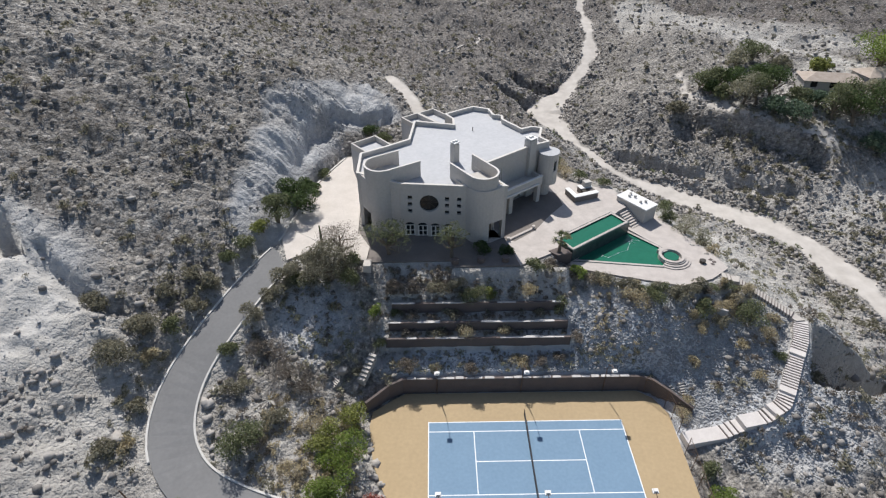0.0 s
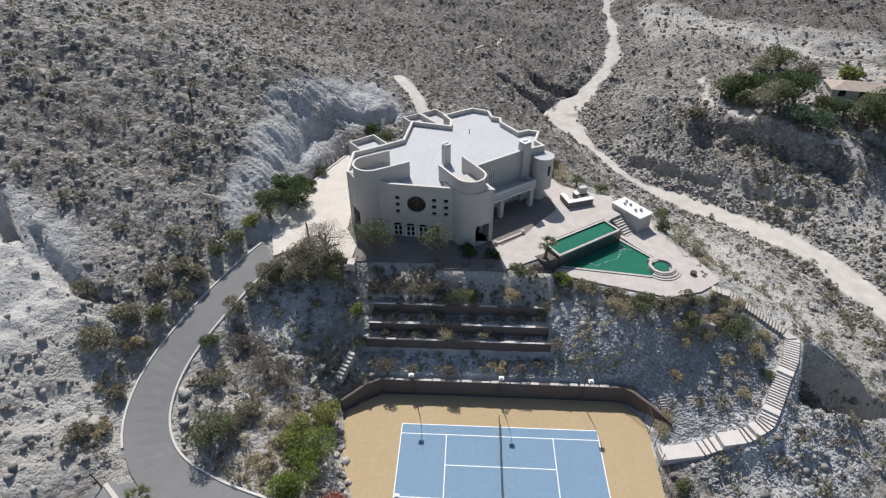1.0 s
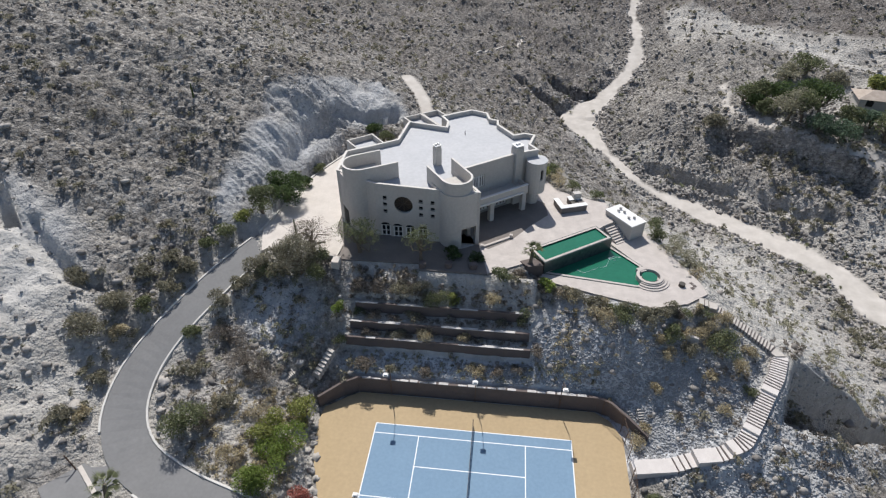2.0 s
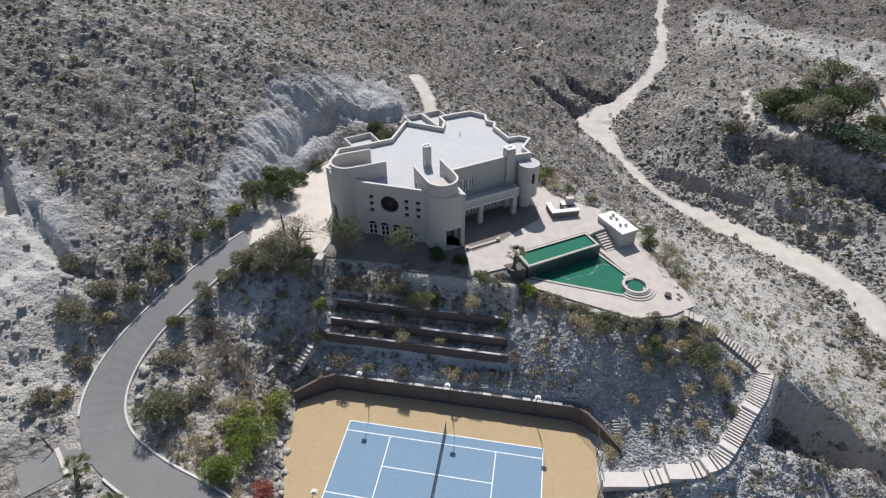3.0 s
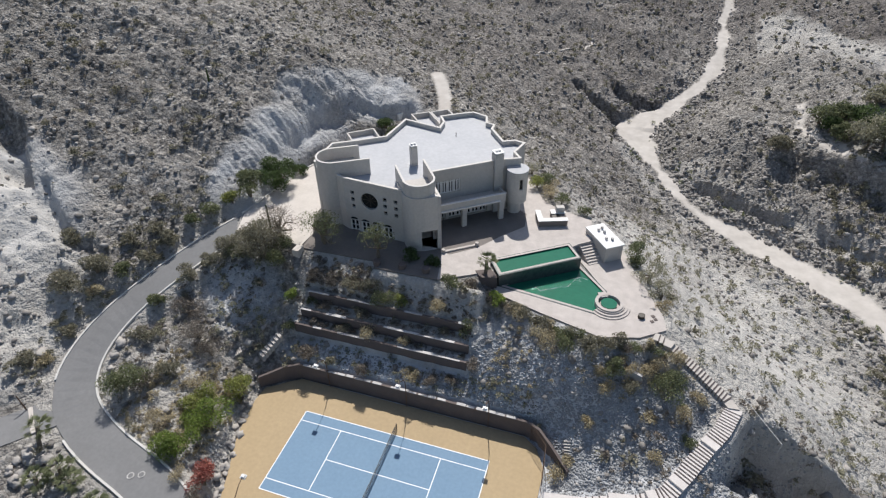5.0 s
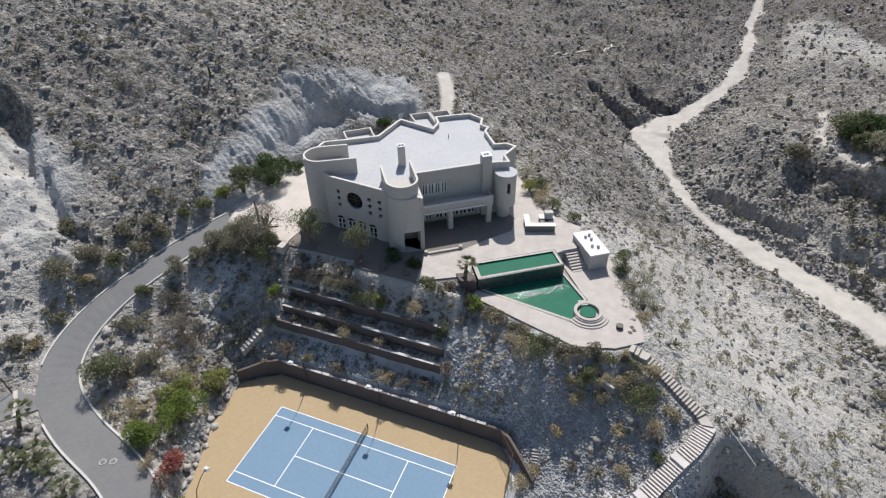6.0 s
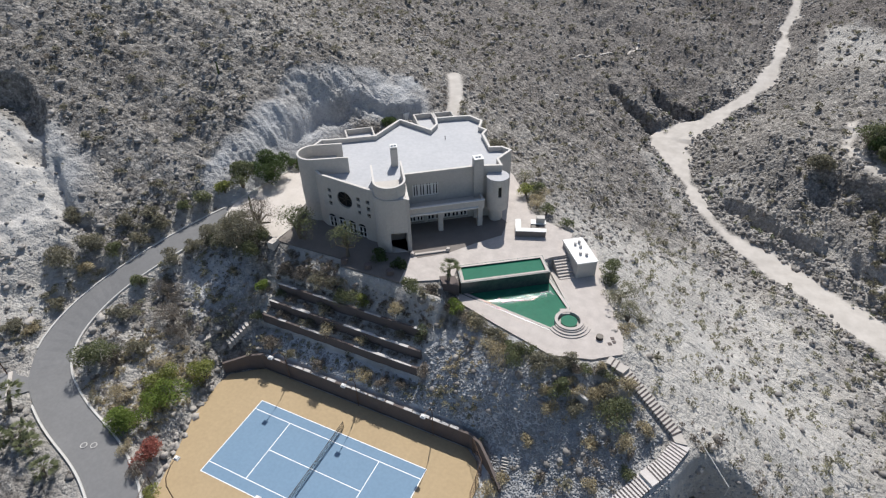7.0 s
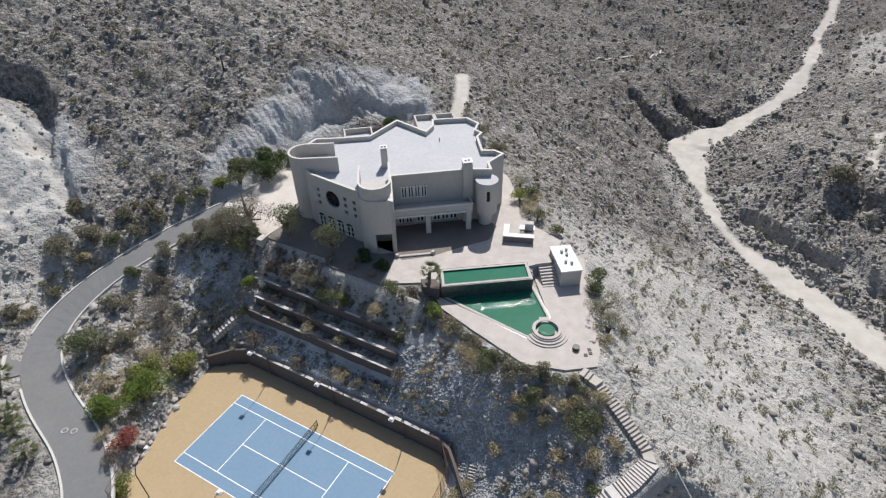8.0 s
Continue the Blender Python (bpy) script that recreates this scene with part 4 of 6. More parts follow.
def pool(name, outline, z_top, water_z, depth, label):
    t = thing(name, label, "pool")
    bm = bmesh.new()
    ribbon(bm, outline, 0.0, -0.45, water_z - depth, z_top, closed=True)
    part("shell", bm, TILE_DARK, t, "dark tiled shell")
    bm = bmesh.new()
    ribbon(bm, outline, 0.02, -0.3, z_top, z_top + 0.05, closed=True)
    part("coping", bm, DECK, t, "pale stone coping")
    bm = bmesh.new()
    prism(bm, offset_line(outline, -0.1, True), water_z - 0.3, water_z)
    part("water", bm, WATER, t, "green pool water")
    return t


UPPER_POOL = [(6.7, 27.1), (8.2, 24.8), (17.2, 31.15), (15.7, 33.4)]
pool("swimming_pool", UPPER_POOL, 12.28, 12.12, 2.1, "raised rectangular upper pool with green water")
LOWER_POOL = [(8.7, 24.6), (20.9, 22.9), (21.3, 27.2), (17.7, 31.3)]
lower_pool = pool("swimming_pool", LOWER_POOL, 10.42, 10.28, 0.6, "triangular lower pool with green water and sun glitter")

bm = bmesh.new()
prism(bm, [(9.3, 24.75), (13.4, 24.4), (16.2, 26.4), (19.2, 28.8), (17.65, 31.0)], 10.1, 10.285)
part("ripples", bm, RUFFLED, lower_pool, "ruffled glittering water below the overflow edge")

hose = thing("pool_hose", "pale cleaner hose floating on the lower pool", "hose")
bm = bmesh.new()
tube(bm, [(*p, 10.29) for p in ((12.6, 25.4), (12.9, 25.7), (13.2, 25.3), (13.5, 25.1), (15.1, 26.1), (16.8, 27.0), (17.5, 28.6), (18.3, 28.5), (18.0, 29.0), (17.3, 28.8), (18.0, 29.3), (18.7, 29.3), (19.1, 29.1))], 0.03, 6)
part("hose", bm, LINE, hose)


def spa():
    t = thing("spa_pool", "round raised stone spa with curved steps", "spa", at=(22.2, 24.7, LOW_Z))
    bm = bmesh.new()
    ribbon(bm, arc(0, 0, 1.35, 0, 360, 28)[:-1], 0.0, -0.4, -0.3, 0.55, closed=True)
    part("rim", bm, DECK, t)
    bm = bmesh.new()
    prism(bm, arc(0, 0, 1.0, 0, 360, 28)[:-1], -0.2, 0.36)
    part("water", bm, WATER, t)
    for k in range(3):
        bm = bmesh.new()
        ribbon(bm, arc(0, 0, 1.76 + 0.36 * k, -135, 45, 20), 0.18, -0.18, -0.2, 0.4 - 0.14 * k)
        part("step", bm, DECK, t)
    bm = bmesh.new()
    box(bm, -0.8, 1.1, -0.2, 0.3, 2.0, 0.5, pose(0, 0, 0, 0, 0, 25))
    part("plinth", bm, DECK, t)


spa()

# steps from the upper to the lower terrace, beside the pool
steps = thing("garden_steps", "wide stone steps between the two pool terraces", "steps")
for i in range(8):
    bm = bmesh.new()
    m = pose(16.7, 34.35, 0, 0, 0, 36)
    box(bm, 0.55, -0.42 * (i + 1) + 0.3, 9.9, 2.9, -0.42 * i + 0.3, DECK_Z - 0.19 * (i + 1), m)
    part("step", bm, DECK, steps)


def pool_house():
    t = thing("equipment_house", "small white flat-roofed pool equipment building", "building", at=(20.15, 36.6, 0), turn=36)
    bm = bmesh.new()
    box(bm, -1.35, -3.0, 10.2, 1.35, 2.4, 12.75)
    part("wall", bm, STUCCO, t)
    bm = bmesh.new()
    box(bm, -1.45, -3.1, 12.75, 1.45, 2.5, 12.92)
    part("roof", bm, WHITE, t, "white roof slab")
    for x, y in ((-0.3, -1.2), (0.3, 0.3), (0.4, -1.6), (-0.2, 1.0), (0.5, 1.3)):
        bm = bmesh.new()
        box(bm, x - 0.15, y - 0.15, 12.9, x + 0.15, y + 0.15, 13.3)
        part("vent", bm, COPING, t)


pool_house()


def barbecue():
    t = thing("barbecue_counter", "white masonry outdoor kitchen counter with a grill hood", "counter", at=(12.3, 39.2, DECK_Z), turn=20)
    # base in dark brown, which includes the shade on its sides
    bm = bmesh.new()
    box(bm, -2.0, -1.5, -0.1, 2.2, -0.8, 0.95)
    box(bm, -2.0, -0.8, -0.1, -1.35, 1.4, 0.95)
    box(bm, 0.2, 0.4, -0.1, 2.2, 1.4, 0.95)
    box(bm, 1.3, -0.8, -0.1, 2.2, 0.4, 0.95)
    part("base", bm, SHADE_BROWN, t, "brown rendered base, toned darker for its shaded sides")
    bm = bmesh.new()
    box(bm, -2.08, -1.58, 0.95, 2.28, -0.74, 1.05)
    box(bm, -2.08, -0.74, 0.95, -1.29, 1.48, 1.05)
    box(bm, 0.14, 0.36, 0.95, 2.28, 1.48, 1.05)
    part("worktop", bm, WHITE, t, "white worktop")
    bm = bmesh.new()
    box(bm, 0.9, 0.5, 1.05, 2.1, 1.35, 1.9)
    part("hood", bm, STUCCO, t, "pale chimney hood")
    bm = bmesh.new()
    box(bm, 0.2, -0.7, 0.0, 1.25, 0.3, 0.9)
    part("grill", bm, METAL_DARK, t)


barbecue()


# stairs down the slope to the court
def hillside_stairs():
    t = thing("hillside_stairs", "long winding pale concrete stair with dark risers", "stairs")
    line = STAIR_PATH
    seg = [0]
    for a, b in zip(line, line[1:]):
        seg.append(seg[-1] + math.dist(a[:2], b[:2]))
    total = seg[-1]

    def spot(s):
        for i in range(len(seg) - 1):
            if s <= seg[i + 1]:
                f = (s - seg[i]) / (seg[i + 1] - seg[i])
                return Vector([line[i][k] + (line[i + 1][k] - line[i][k]) * f for k in range(3)])
        return Vector(line[-1])
    def piece(s0, s1, upper, step):
        a, b = spot(s0), spot(s1)
        d = b - a
        d.z = 0
        d.normalize()
        e0, e1 = spot(min(total, s0 + 0.5)) - spot(max(0, s0 - 0.5)), spot(min(total, s1 + 0.5)) - spot(max(0, s1 - 0.5))
        w = 0.62 if upper else 0.9
        n0, n1 = Vector((-e0.y, e0.x, 0)).normalized() * w, Vector((-e1.y, e1.x, 0)).normalized() * w
        top = a.z + 0.08
        bm = bmesh.new()
        prism(bm, [a - n0, b + d * 0.02 - n1, b + d * 0.02 + n1, a + n0], top - 1.0, top)
        part("step", bm, TREAD if upper else STAIR_STONE, t)
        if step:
            # darker strip just below the edge of each tread
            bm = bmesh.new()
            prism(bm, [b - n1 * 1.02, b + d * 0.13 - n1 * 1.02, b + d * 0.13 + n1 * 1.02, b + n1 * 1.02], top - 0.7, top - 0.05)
            part("riser", bm, BLOCKWALL, t, "dark riser strip")

    s = 0.0
    top_end = seg[4]
    for run, upper in (([0.55, 0.55, 1.2] + [0.41] * 18 + [1.3], True), ([0.37] * 12 + [1.1] + [0.37] * 12 + [1.1] + [0.4] * 5 + [1.2] + [0.5] * 2 + [2.9] + [0.7] * 3 + [9.0], False)):
        for i, r in enumerate(run):
            q = min(s + r, top_end if upper else total)
            if q - s > 0.05:
                piece(s, q, upper, r < 1.05)
            s = q
        if upper:
            s = top_end


hillside_stairs()

# ---- plants and stones ----


def joined(name, verts, faces, material, parent=None, smooth=False):
    """One mesh from arrays of equal-sided faces."""
    me = bpy.data.meshes.new(name)
    k = faces.shape[1]
    me.vertices.add(len(verts))
    me.vertices.foreach_set("co", np.ascontiguousarray(verts, np.float32).ravel())
    me.loops.add(faces.size)
    me.loops.foreach_set("vertex_index", np.ascontiguousarray(faces, np.int32).ravel())
    me.polygons.add(len(faces))
    me.polygons.foreach_set("loop_start", np.arange(0, faces.size, k, dtype=np.int32))
    me.update(calc_edges=True)
    me.materials.append(material)
    ob = new(name, me)
    if parent is not None:
        ob.parent = parent
    return ob


def leaves(rs, centres, out, size, spread=0.9, long=1.7):
    """Quads at the centres, facing roughly out: vertices and faces."""
    n = len(centres)
    d = out + rs.normal(0, spread, (n, 3))
    d /= np.linalg.norm(d, axis=1, keepdims=True) + 1e-9
    u = np.cross(d, rs.normal(0, 1, (n, 3)))
    u /= np.linalg.norm(u, axis=1, keepdims=True) + 1e-9
    v = np.cross(d, u)
    s = size * rs.uniform(0.55, 1.35, (n, 1))
    u, v = u * s * 0.5, v * s * 0.5 * long
    verts = np.stack([centres - v, centres + u * 0.9, centres + v, centres - u * 0.9], 1).reshape(-1, 3)
    return verts, np.arange(4 * n).reshape(n, 4)


def cloud(rs, lobes, n):
    """Places and outward ways in the outer shells of some round lobes (x, y, z, radius)."""
    lobes = np.array(lobes, float)
    w = lobes[:, 3] ** 2
    pick = rs.choice(len(lobes), n, p=w / w.sum())
    d = rs.normal(0, 1, (n, 3))
    d[:, 2] = np.where(d[:, 2] < -0.4, -d[:, 2], d[:, 2])
    d /= np.linalg.norm(d, axis=1, keepdims=True)
    r = lobes[pick, 3:4] * rs.uniform(0.35, 1.0, (n, 1)) ** 0.6
    return lobes[pick, :3] + d * r * np.array([1, 1, 0.85]), d


def plant(name, label, category, x, y, width, height, leaf, seed, group="", trunk=0.0, count=None, leaf_size=0.3, lobes=7, stem=None, gap=0.0, z=None):
    """A bush or tree: stems and limbs under a crown of leaves in uneven lobes."""
    rs = np.random.RandomState(seed)
    if z is None:
        z = float(ground_z(np.array([x]), np.array([y]))[0])
        if -32.6 < x < 19 and 21.3 < y < 57 and z < DECK_Z and DECK_Z - z < 0.4:
            z = DECK_Z
    t = thing(name, label, category, group, at=(x, y, z))
    width *= 1.22 if name == "tree" else 1.12
    height *= 1.1
    low = trunk * height
    R = width / 2
    spots = []
    for i in range(lobes):
        a, q = rs.uniform(0, 6.283), math.sqrt(rs.uniform(0.0, 1.0))
        lr = R * rs.uniform(0.36, 0.6)
        spots.append((math.cos(a) * q * (R - lr * 0.7), math.sin(a) * q * (R - lr * 0.7), low + (height - low) * rs.uniform(0.3, 0.95) * (1 - 0.45 * q) , lr * min(1, (height - low) / R + 0.25)))
    bm = bmesh.new()
    tr = 0.035 * height + 0.02 * width
    base_n = 1 if trunk > 0.15 else 3
    for b in range(base_n):
        lean = rs.normal(0, 0.12 * height, 2)
        mid = Vector((lean[0] * 0.5, lean[1] * 0.5, max(low, height * 0.25)))
        tube(bm, [(rs.normal(0, 0.05), rs.normal(0, 0.05), -0.35), mid * 0.5, mid], [tr, tr * 0.8, tr * 0.6], 6)
        for s in spots[b::base_n]:
            tube(bm, [mid, (mid + Vector(s[:3])) / 2 + Vector(rs.normal(0, 0.08 * height, 3)), s[:3]], [tr * 0.5, tr * 0.32, tr * 0.1], 5)
    part("trunk", bm, stem or BARK, t)
    n = int((count or 120 * (width * height) ** 0.75) * 2.7)
    leaf_size = leaf_size * 0.56
    c, d = cloud(rs, spots, n)
    if gap:
        keep = np.sin(c[:, 0] * 3.1 + seed) * np.sin(c[:, 1] * 2.7) * np.sin(c[:, 2] * 3.7 + 1) < 0.25 - gap
        c, d = c[keep], d[keep]
    c[:, 2] = np.maximum(c[:, 2], 0.03)
    v, f = leaves(rs, c, d, leaf_size, 0.9, 1.5)
    joined("crown", v, f, leaf, t)
    return t


def palm(x, y, height, reach, seed, label, lean=(0.3, -0.2), fronds=26):
    rs = np.random.RandomState(seed)
    z = float(ground_z(np.array([x]), np.array([y]))[0])
    t = thing("palm", label, "palm", "palms", at=(x, y, z))
    top = Vector((lean[0] * height, lean[1] * height, height))
    bm = bmesh.new()
    tube(bm, [(0, 0, -0.4), top * 0.5 + Vector((-lean[0] * 0.2, 0, 0)), top], [0.26, 0.22, 0.2], 9)
    part("trunk", bm, BARK, t)
    verts, faces = [], []
    for i in range(fronds):
        a = i * 2.4 + rs.uniform(-0.3, 0.3)
        up = rs.uniform(-0.35, 1.1)
        way = Vector((math.cos(a) * math.cos(up), math.sin(a) * math.cos(up), math.sin(up)))
        side = way.cross(Vector((0, 0, 1))).normalized()
        L = reach * rs.uniform(0.75, 1.1)
        stalk = top + way * L * 0.45
        for k in range(-4, 5):
            tipway = (way + side * k * 0.22).normalized()
            tip = stalk + tipway * L * 0.55 * (1 - abs(k) * 0.06) - Vector((0, 0, 0.12 * L))
            n = tipway.cross(side).normalized() * 0.02
            b0 = len(verts)
            m = (stalk + tip) / 2
            w = tipway.orthogonal().normalized() * 0.045
            verts += [stalk, m + side * 0.05 + n, tip, m - side * 0.05 - n]
            faces.append((b0, b0 + 1, b0 + 2, b0 + 3))
        b0 = len(verts)
        verts += [top, top + way * L * 0.25 + side * 0.03, stalk, top + way * L * 0.25 - side * 0.03]
        faces.append((b0, b0 + 1, b0 + 2, b0 + 3))
    joined("fronds", np.array([tuple(v) for v in verts]), np.array(faces), OLIVE, t)
    return t


# beside the drive and the house
plant("tree", "dark green leafy tree at the edge of the concrete drive", "tree", -31.8, 36.2, 6.2, 5.4, DARKGREEN, 1, "drive trees", 0.1, leaf_size=0.34, lobes=10)
plant("tree", "olive green small tree beside the concrete drive", "tree", -33.8, 31.6, 4.6, 4.6, OLIVE, 2, "drive trees", 0.15, leaf_size=0.28)
plant("bush", "dark green bush at the foot of the rock cutting", "bush", -30.6, 41.5, 3.0, 1.9, DARKGREEN, 3, "drive bushes")
plant("bush", "olive bush at the foot of the rock cutting", "bush", -29.6, 46.5, 2.6, 1.4, OLIVE, 4, "drive bushes")
plant("bush", "yellow-green grassy shrub beside the road", "bush", -35.4, 29.0, 3.4, 1.5, YELLOWGREEN, 5, "drive bushes")
plant("bush", "yellow-green grassy shrub beside the road", "bush", -37.4, 26.0, 3.0, 1.3, OLIVE, 6, "drive bushes")
plant("tree", "large dark olive mesquite tree above the bank", "tree", -24.6, 20.6, 6.2, 5.0, SCRUB, 7, "", 0.1, leaf_size=0.26, lobes=12, count=2600)
plant("bush", "dark olive mesquite bush above the bank", "bush", -27.4, 20.6, 5.0, 3.4, SCRUB, 21, "bank mesquites", leaf_size=0.26)
plant("bush", "dark olive mesquite bush above the bank", "bush", -22.2, 20.4, 4.6, 3.2, OLIVE, 22, "bank mesquites", leaf_size=0.26)
plant("bush", "dark olive mesquite bush above the bank", "bush", -30.4, 20.8, 4.2, 2.4, SCRUB, 23, "bank mesquites", leaf_size=0.26)
plant("tree", "bare grey twiggy tree beside the forecourt", "tree", -23.6, 23.6, 5.4, 5.2, TWIG, 8, "", 0.2, leaf_size=0.17, lobes=12, count=1300)
plant("tree", "airy green palo verde tree before the facade", "tree", -17.2, 24.4, 5.6, 5.0, OLIVE, 9, "forecourt trees", 0.25, leaf_size=0.24, lobes=18, count=1500, gap=0.12)
plant("tree", "airy green palo verde tree before the facade", "tree", -8.6, 23.4, 4.2, 4.8, OLIVE, 10, "forecourt trees", 0.28, leaf_size=0.22, lobes=14, count=900, gap=0.12)
plant("shrub", "dark shrub in the shade at the foot of the tower", "shrub", -4.6, 24.9, 2.8, 1.1, DARKGREEN, 11, "forecourt shrubs")
plant("shrub", "dark shrub in the shade at the foot of the tower", "shrub", -1.2, 24.2, 2.2, 0.9, DARKGREEN, 12, "forecourt shrubs")
plant("bush", "green shrub behind the house", "bush", -20.5, 58.5, 3.4, 2.0, OLIVE, 13, "back bushes", z=12.0)
plant("bush", "green shrub behind the house", "bush", -22.6, 60.5, 3.8, 1.9, DARKGREEN, 14, "back bushes")
plant("bush", "grey-green desert bush behind the house", "bush", -7.5, 66.0, 4.6, 2.3, SCRUB, 15, "back bushes")
plant("bush", "grey-green desert bush behind the house", "bush", -2.5, 64.0, 4.0, 2.0, SCRUB, 16, "back bushes")
# terraces
for i, (x, y, w, h, m, txt) in enumerate((
        (-5.6, 18.6, 4.0, 2.7, OLIVE, "olive green shrub on the terraces"), (-3.6, 18.4, 2.2, 1.8, YELLOWGREEN, "yellow-green shrub on the terraces"),
        (1.6, 18.7, 2.6, 1.7, SCRUB_DRY, "straw-coloured shrub on the terraces"), (-18.8, 16.6, 2.2, 1.9, GREEN, "bright green shrub beside the terraces"),
        (-18.4, 14.0, 2.2, 1.4, OLIVE, "olive shrub beside the terraces"), (5.6, 17.6, 2.4, 1.9, OLIVE, "olive green shrub on the terraces"),
        (-13.5, 19.2, 2.6, 1.4, TWIG, "dry grey twiggy shrub on the terraces"), (-10.5, 19.0, 3.0, 1.6, SCRUB, "brown-green shrub on the terraces"),
        (-16.0, 19.4, 2.0, 1.3, TWIG, "dry grey twiggy shrub on the terraces"), (-8.0, 19.5, 2.6, 1.6, SCRUB, "brown-green shrub on the terraces"),
        (-7.0, 15.0, 3.0, 1.2, SCRUB_DRY, "straw-coloured shrub on the terraces"), (-10.5, 15.0, 2.4, 1.0, SCRUB, "brown-green shrub on the terraces"),
        (-13.5, 16.7, 2.2, 0.9, TWIG, "dry grey twiggy shrub on the terraces"), (-9.0, 16.8, 2.4, 1.0, SCRUB, "brown-green shrub on the terraces"),
        (-14.6, 15.0, 1.8, 0.8, TWIG, "dry grey twiggy shrub on the terraces"), (2.6, 16.8, 1.8, 0.9, SCRUB, "brown-green shrub on the terraces"),
        (-0.2, 11.9, 2.6, 1.6, SCRUB_DRY, "dead straw-coloured bush on the bank"), (2.4, 12.1, 2.2, 1.5, TWIG, "dead grey bush on the bank"),
        (5.2, 12.6, 1.9, 1.1, TWIG, "dead grey bush on the bank"), (7.6, 14.0, 2.0, 1.3, TWIG, "dead grey bush on the bank"),
        (-14.3, 11.3, 2.6, 2.5, TWIG, "bare twiggy shrub above the court wall"), (-6.2, 11.3, 2.4, 1.7, TWIG, "bare twiggy shrub above the court wall"), (-11.2, 11.4, 1.8, 1.2, SCRUB, "brown-green shrub above the court wall"),
        (-2.0, 15.1, 1.9, 0.9, SCRUB_DRY, "straw-coloured shrub on the terraces"), (-16.2, 17.0, 1.6, 0.8, OLIVE, "olive shrub on the terraces"))):
    plant("shrub", txt, "shrub", x, y, w, h, m, 30 + i, "terrace shrubs", leaf_size=0.2)
# slope below the pool
for i, (x, y, w, h, m, txt) in enumerate((
        (2.6, 21.0, 2.6, 1.8, OLIVE, "olive green bush at the terrace edge"), (8.4, 21.2, 2.4, 1.6, GREEN, "green bush at the terrace edge"),
        (5.0, 22.2, 1.8, 1.1, TWIG, "dry grey shrub at the terrace edge"), (11.3, 19.9, 3.2, 1.2, SCRUB_DRY, "straw-coloured grass clump at the terrace edge"),
        (14.9, 17.6, 4.4, 1.9, SCRUB_DRY, "golden dry grass clump below the pool"), (18.2, 17.4, 3.6, 1.9, OLIVE, "olive bush below the pool terrace"),
        (20.6, 17.0, 3.2, 1.7, SCRUB, "brown-green bush below the pool terrace"), (23.8, 15.7, 2.6, 2.0, OLIVE, "olive bush on the rocky slope"),
        (23.2, 13.8, 2.0, 1.7, SCRUB_DRY, "golden dry grass clump on the rocky slope"), (22.3, 15.0, 1.8, 1.5, SCRUB_DRY, "golden dry grass clump on the rocky slope"),
        (31.8, 13.2, 2.6, 1.5, SCRUB_DRY, "golden dry grass clump inside the stair bend"), (33.4, 15.4, 2.2, 1.2, SCRUB_DRY, "golden dry grass clump inside the stair bend"), (25.2, 16.6, 2.4, 1.3, SCRUB_DRY, "golden dry grass clump on the rocky slope"),
        (29.6, 9.0, 2.0, 1.1, SCRUB_DRY, "golden dry grass clump on the rocky slope"), (32.8, 11.0, 1.8, 1.0, OLIVE, "small olive bush inside the stair bend"),
        (30.5, 15.5, 4.6, 2.5, OLIVE, "large olive bush beside the stairs"), (28.4, 17.6, 3.0, 1.6, SCRUB_DRY, "golden dry grass clump beside the stairs"),
        (27.2, 16.8, 2.2, 1.4, SCRUB_DRY, "golden dry grass clump beside the stairs"), (26.0, 14.6, 2.4, 1.4, SCRUB, "brown-green bush on the rocky slope"),
        (24.0, 18.7, 2.2, 1.2, SCRUB, "brown-green bush at the terrace edge"), (30.6, 18.6, 2.6, 1.4, SCRUB_DRY, "straw-coloured shrub beside the stairs"),
        (27.0, 32.0, 5.0, 3.4, SCRUB_PALE, "tall airy grey-green mesquite beside the pool terrace"), (28.6, 29.0, 3.8, 2.4, SCRUB_PALE, "airy grey-green mesquite beside the pool terrace"),
        (25.4, 35.8, 4.2, 2.8, OLIVE, "olive mesquite beside the equipment building"), (28.9, 26.2, 2.2, 1.2, SCRUB_DRY, "straw-coloured shrub beside the pool terrace"), (30.4, 31.4, 2.6, 1.4, SCRUB_PALE, "low grey-green brush beside the pool terrace"),
        (21.8, 10.9, 1.6, 1.4, SCRUB_DRY, "small dry grass clump on the rocky slope"), (28.4, 12.4, 1.8, 1.0, SCRUB_DRY, "small dry grass clump on the rocky slope"),
        (20.2, -1.5, 2.6, 2.0, OLIVE, "green bush at the court's edge"), (20.4, -4.5, 2.8, 2.2, GREEN, "green bush at the court's edge"),
        (19.4, 5.4, 2.6, 1.3, SCRUB_DRY, "straw-coloured grass at the court's corner"), (20.4, 7.2, 2.0, 1.0, SCRUB_DRY, "straw-coloured grass at the court's corner"),
        (11.2, 46.4, 3.4, 1.6, SCRUB_DRY, "straw-coloured shrub beside the upper terrace"), (8.6, 48.6, 3.0, 1.7, YELLOWGREEN, "yellow-green shrub beside the upper terrace"), (10.6, 49.6, 3.0, 1.6, SCRUB_DRY, "straw-coloured shrub beside the upper terrace"), (13.2, 44.6, 2.4, 1.4, OLIVE, "olive shrub beside the upper terrace"), (7.0, 52.8, 3.0, 1.6, SCRUB_PALE, "grey-green brush beside the upper terrace"), (9.6, 50.0, 3.0, 1.3, OLIVE, "olive shrub beside the upper terrace"),
        (16.8, 43.0, 2.4, 0.9, OLIVE, "low olive shrub beside the upper terrace"))):
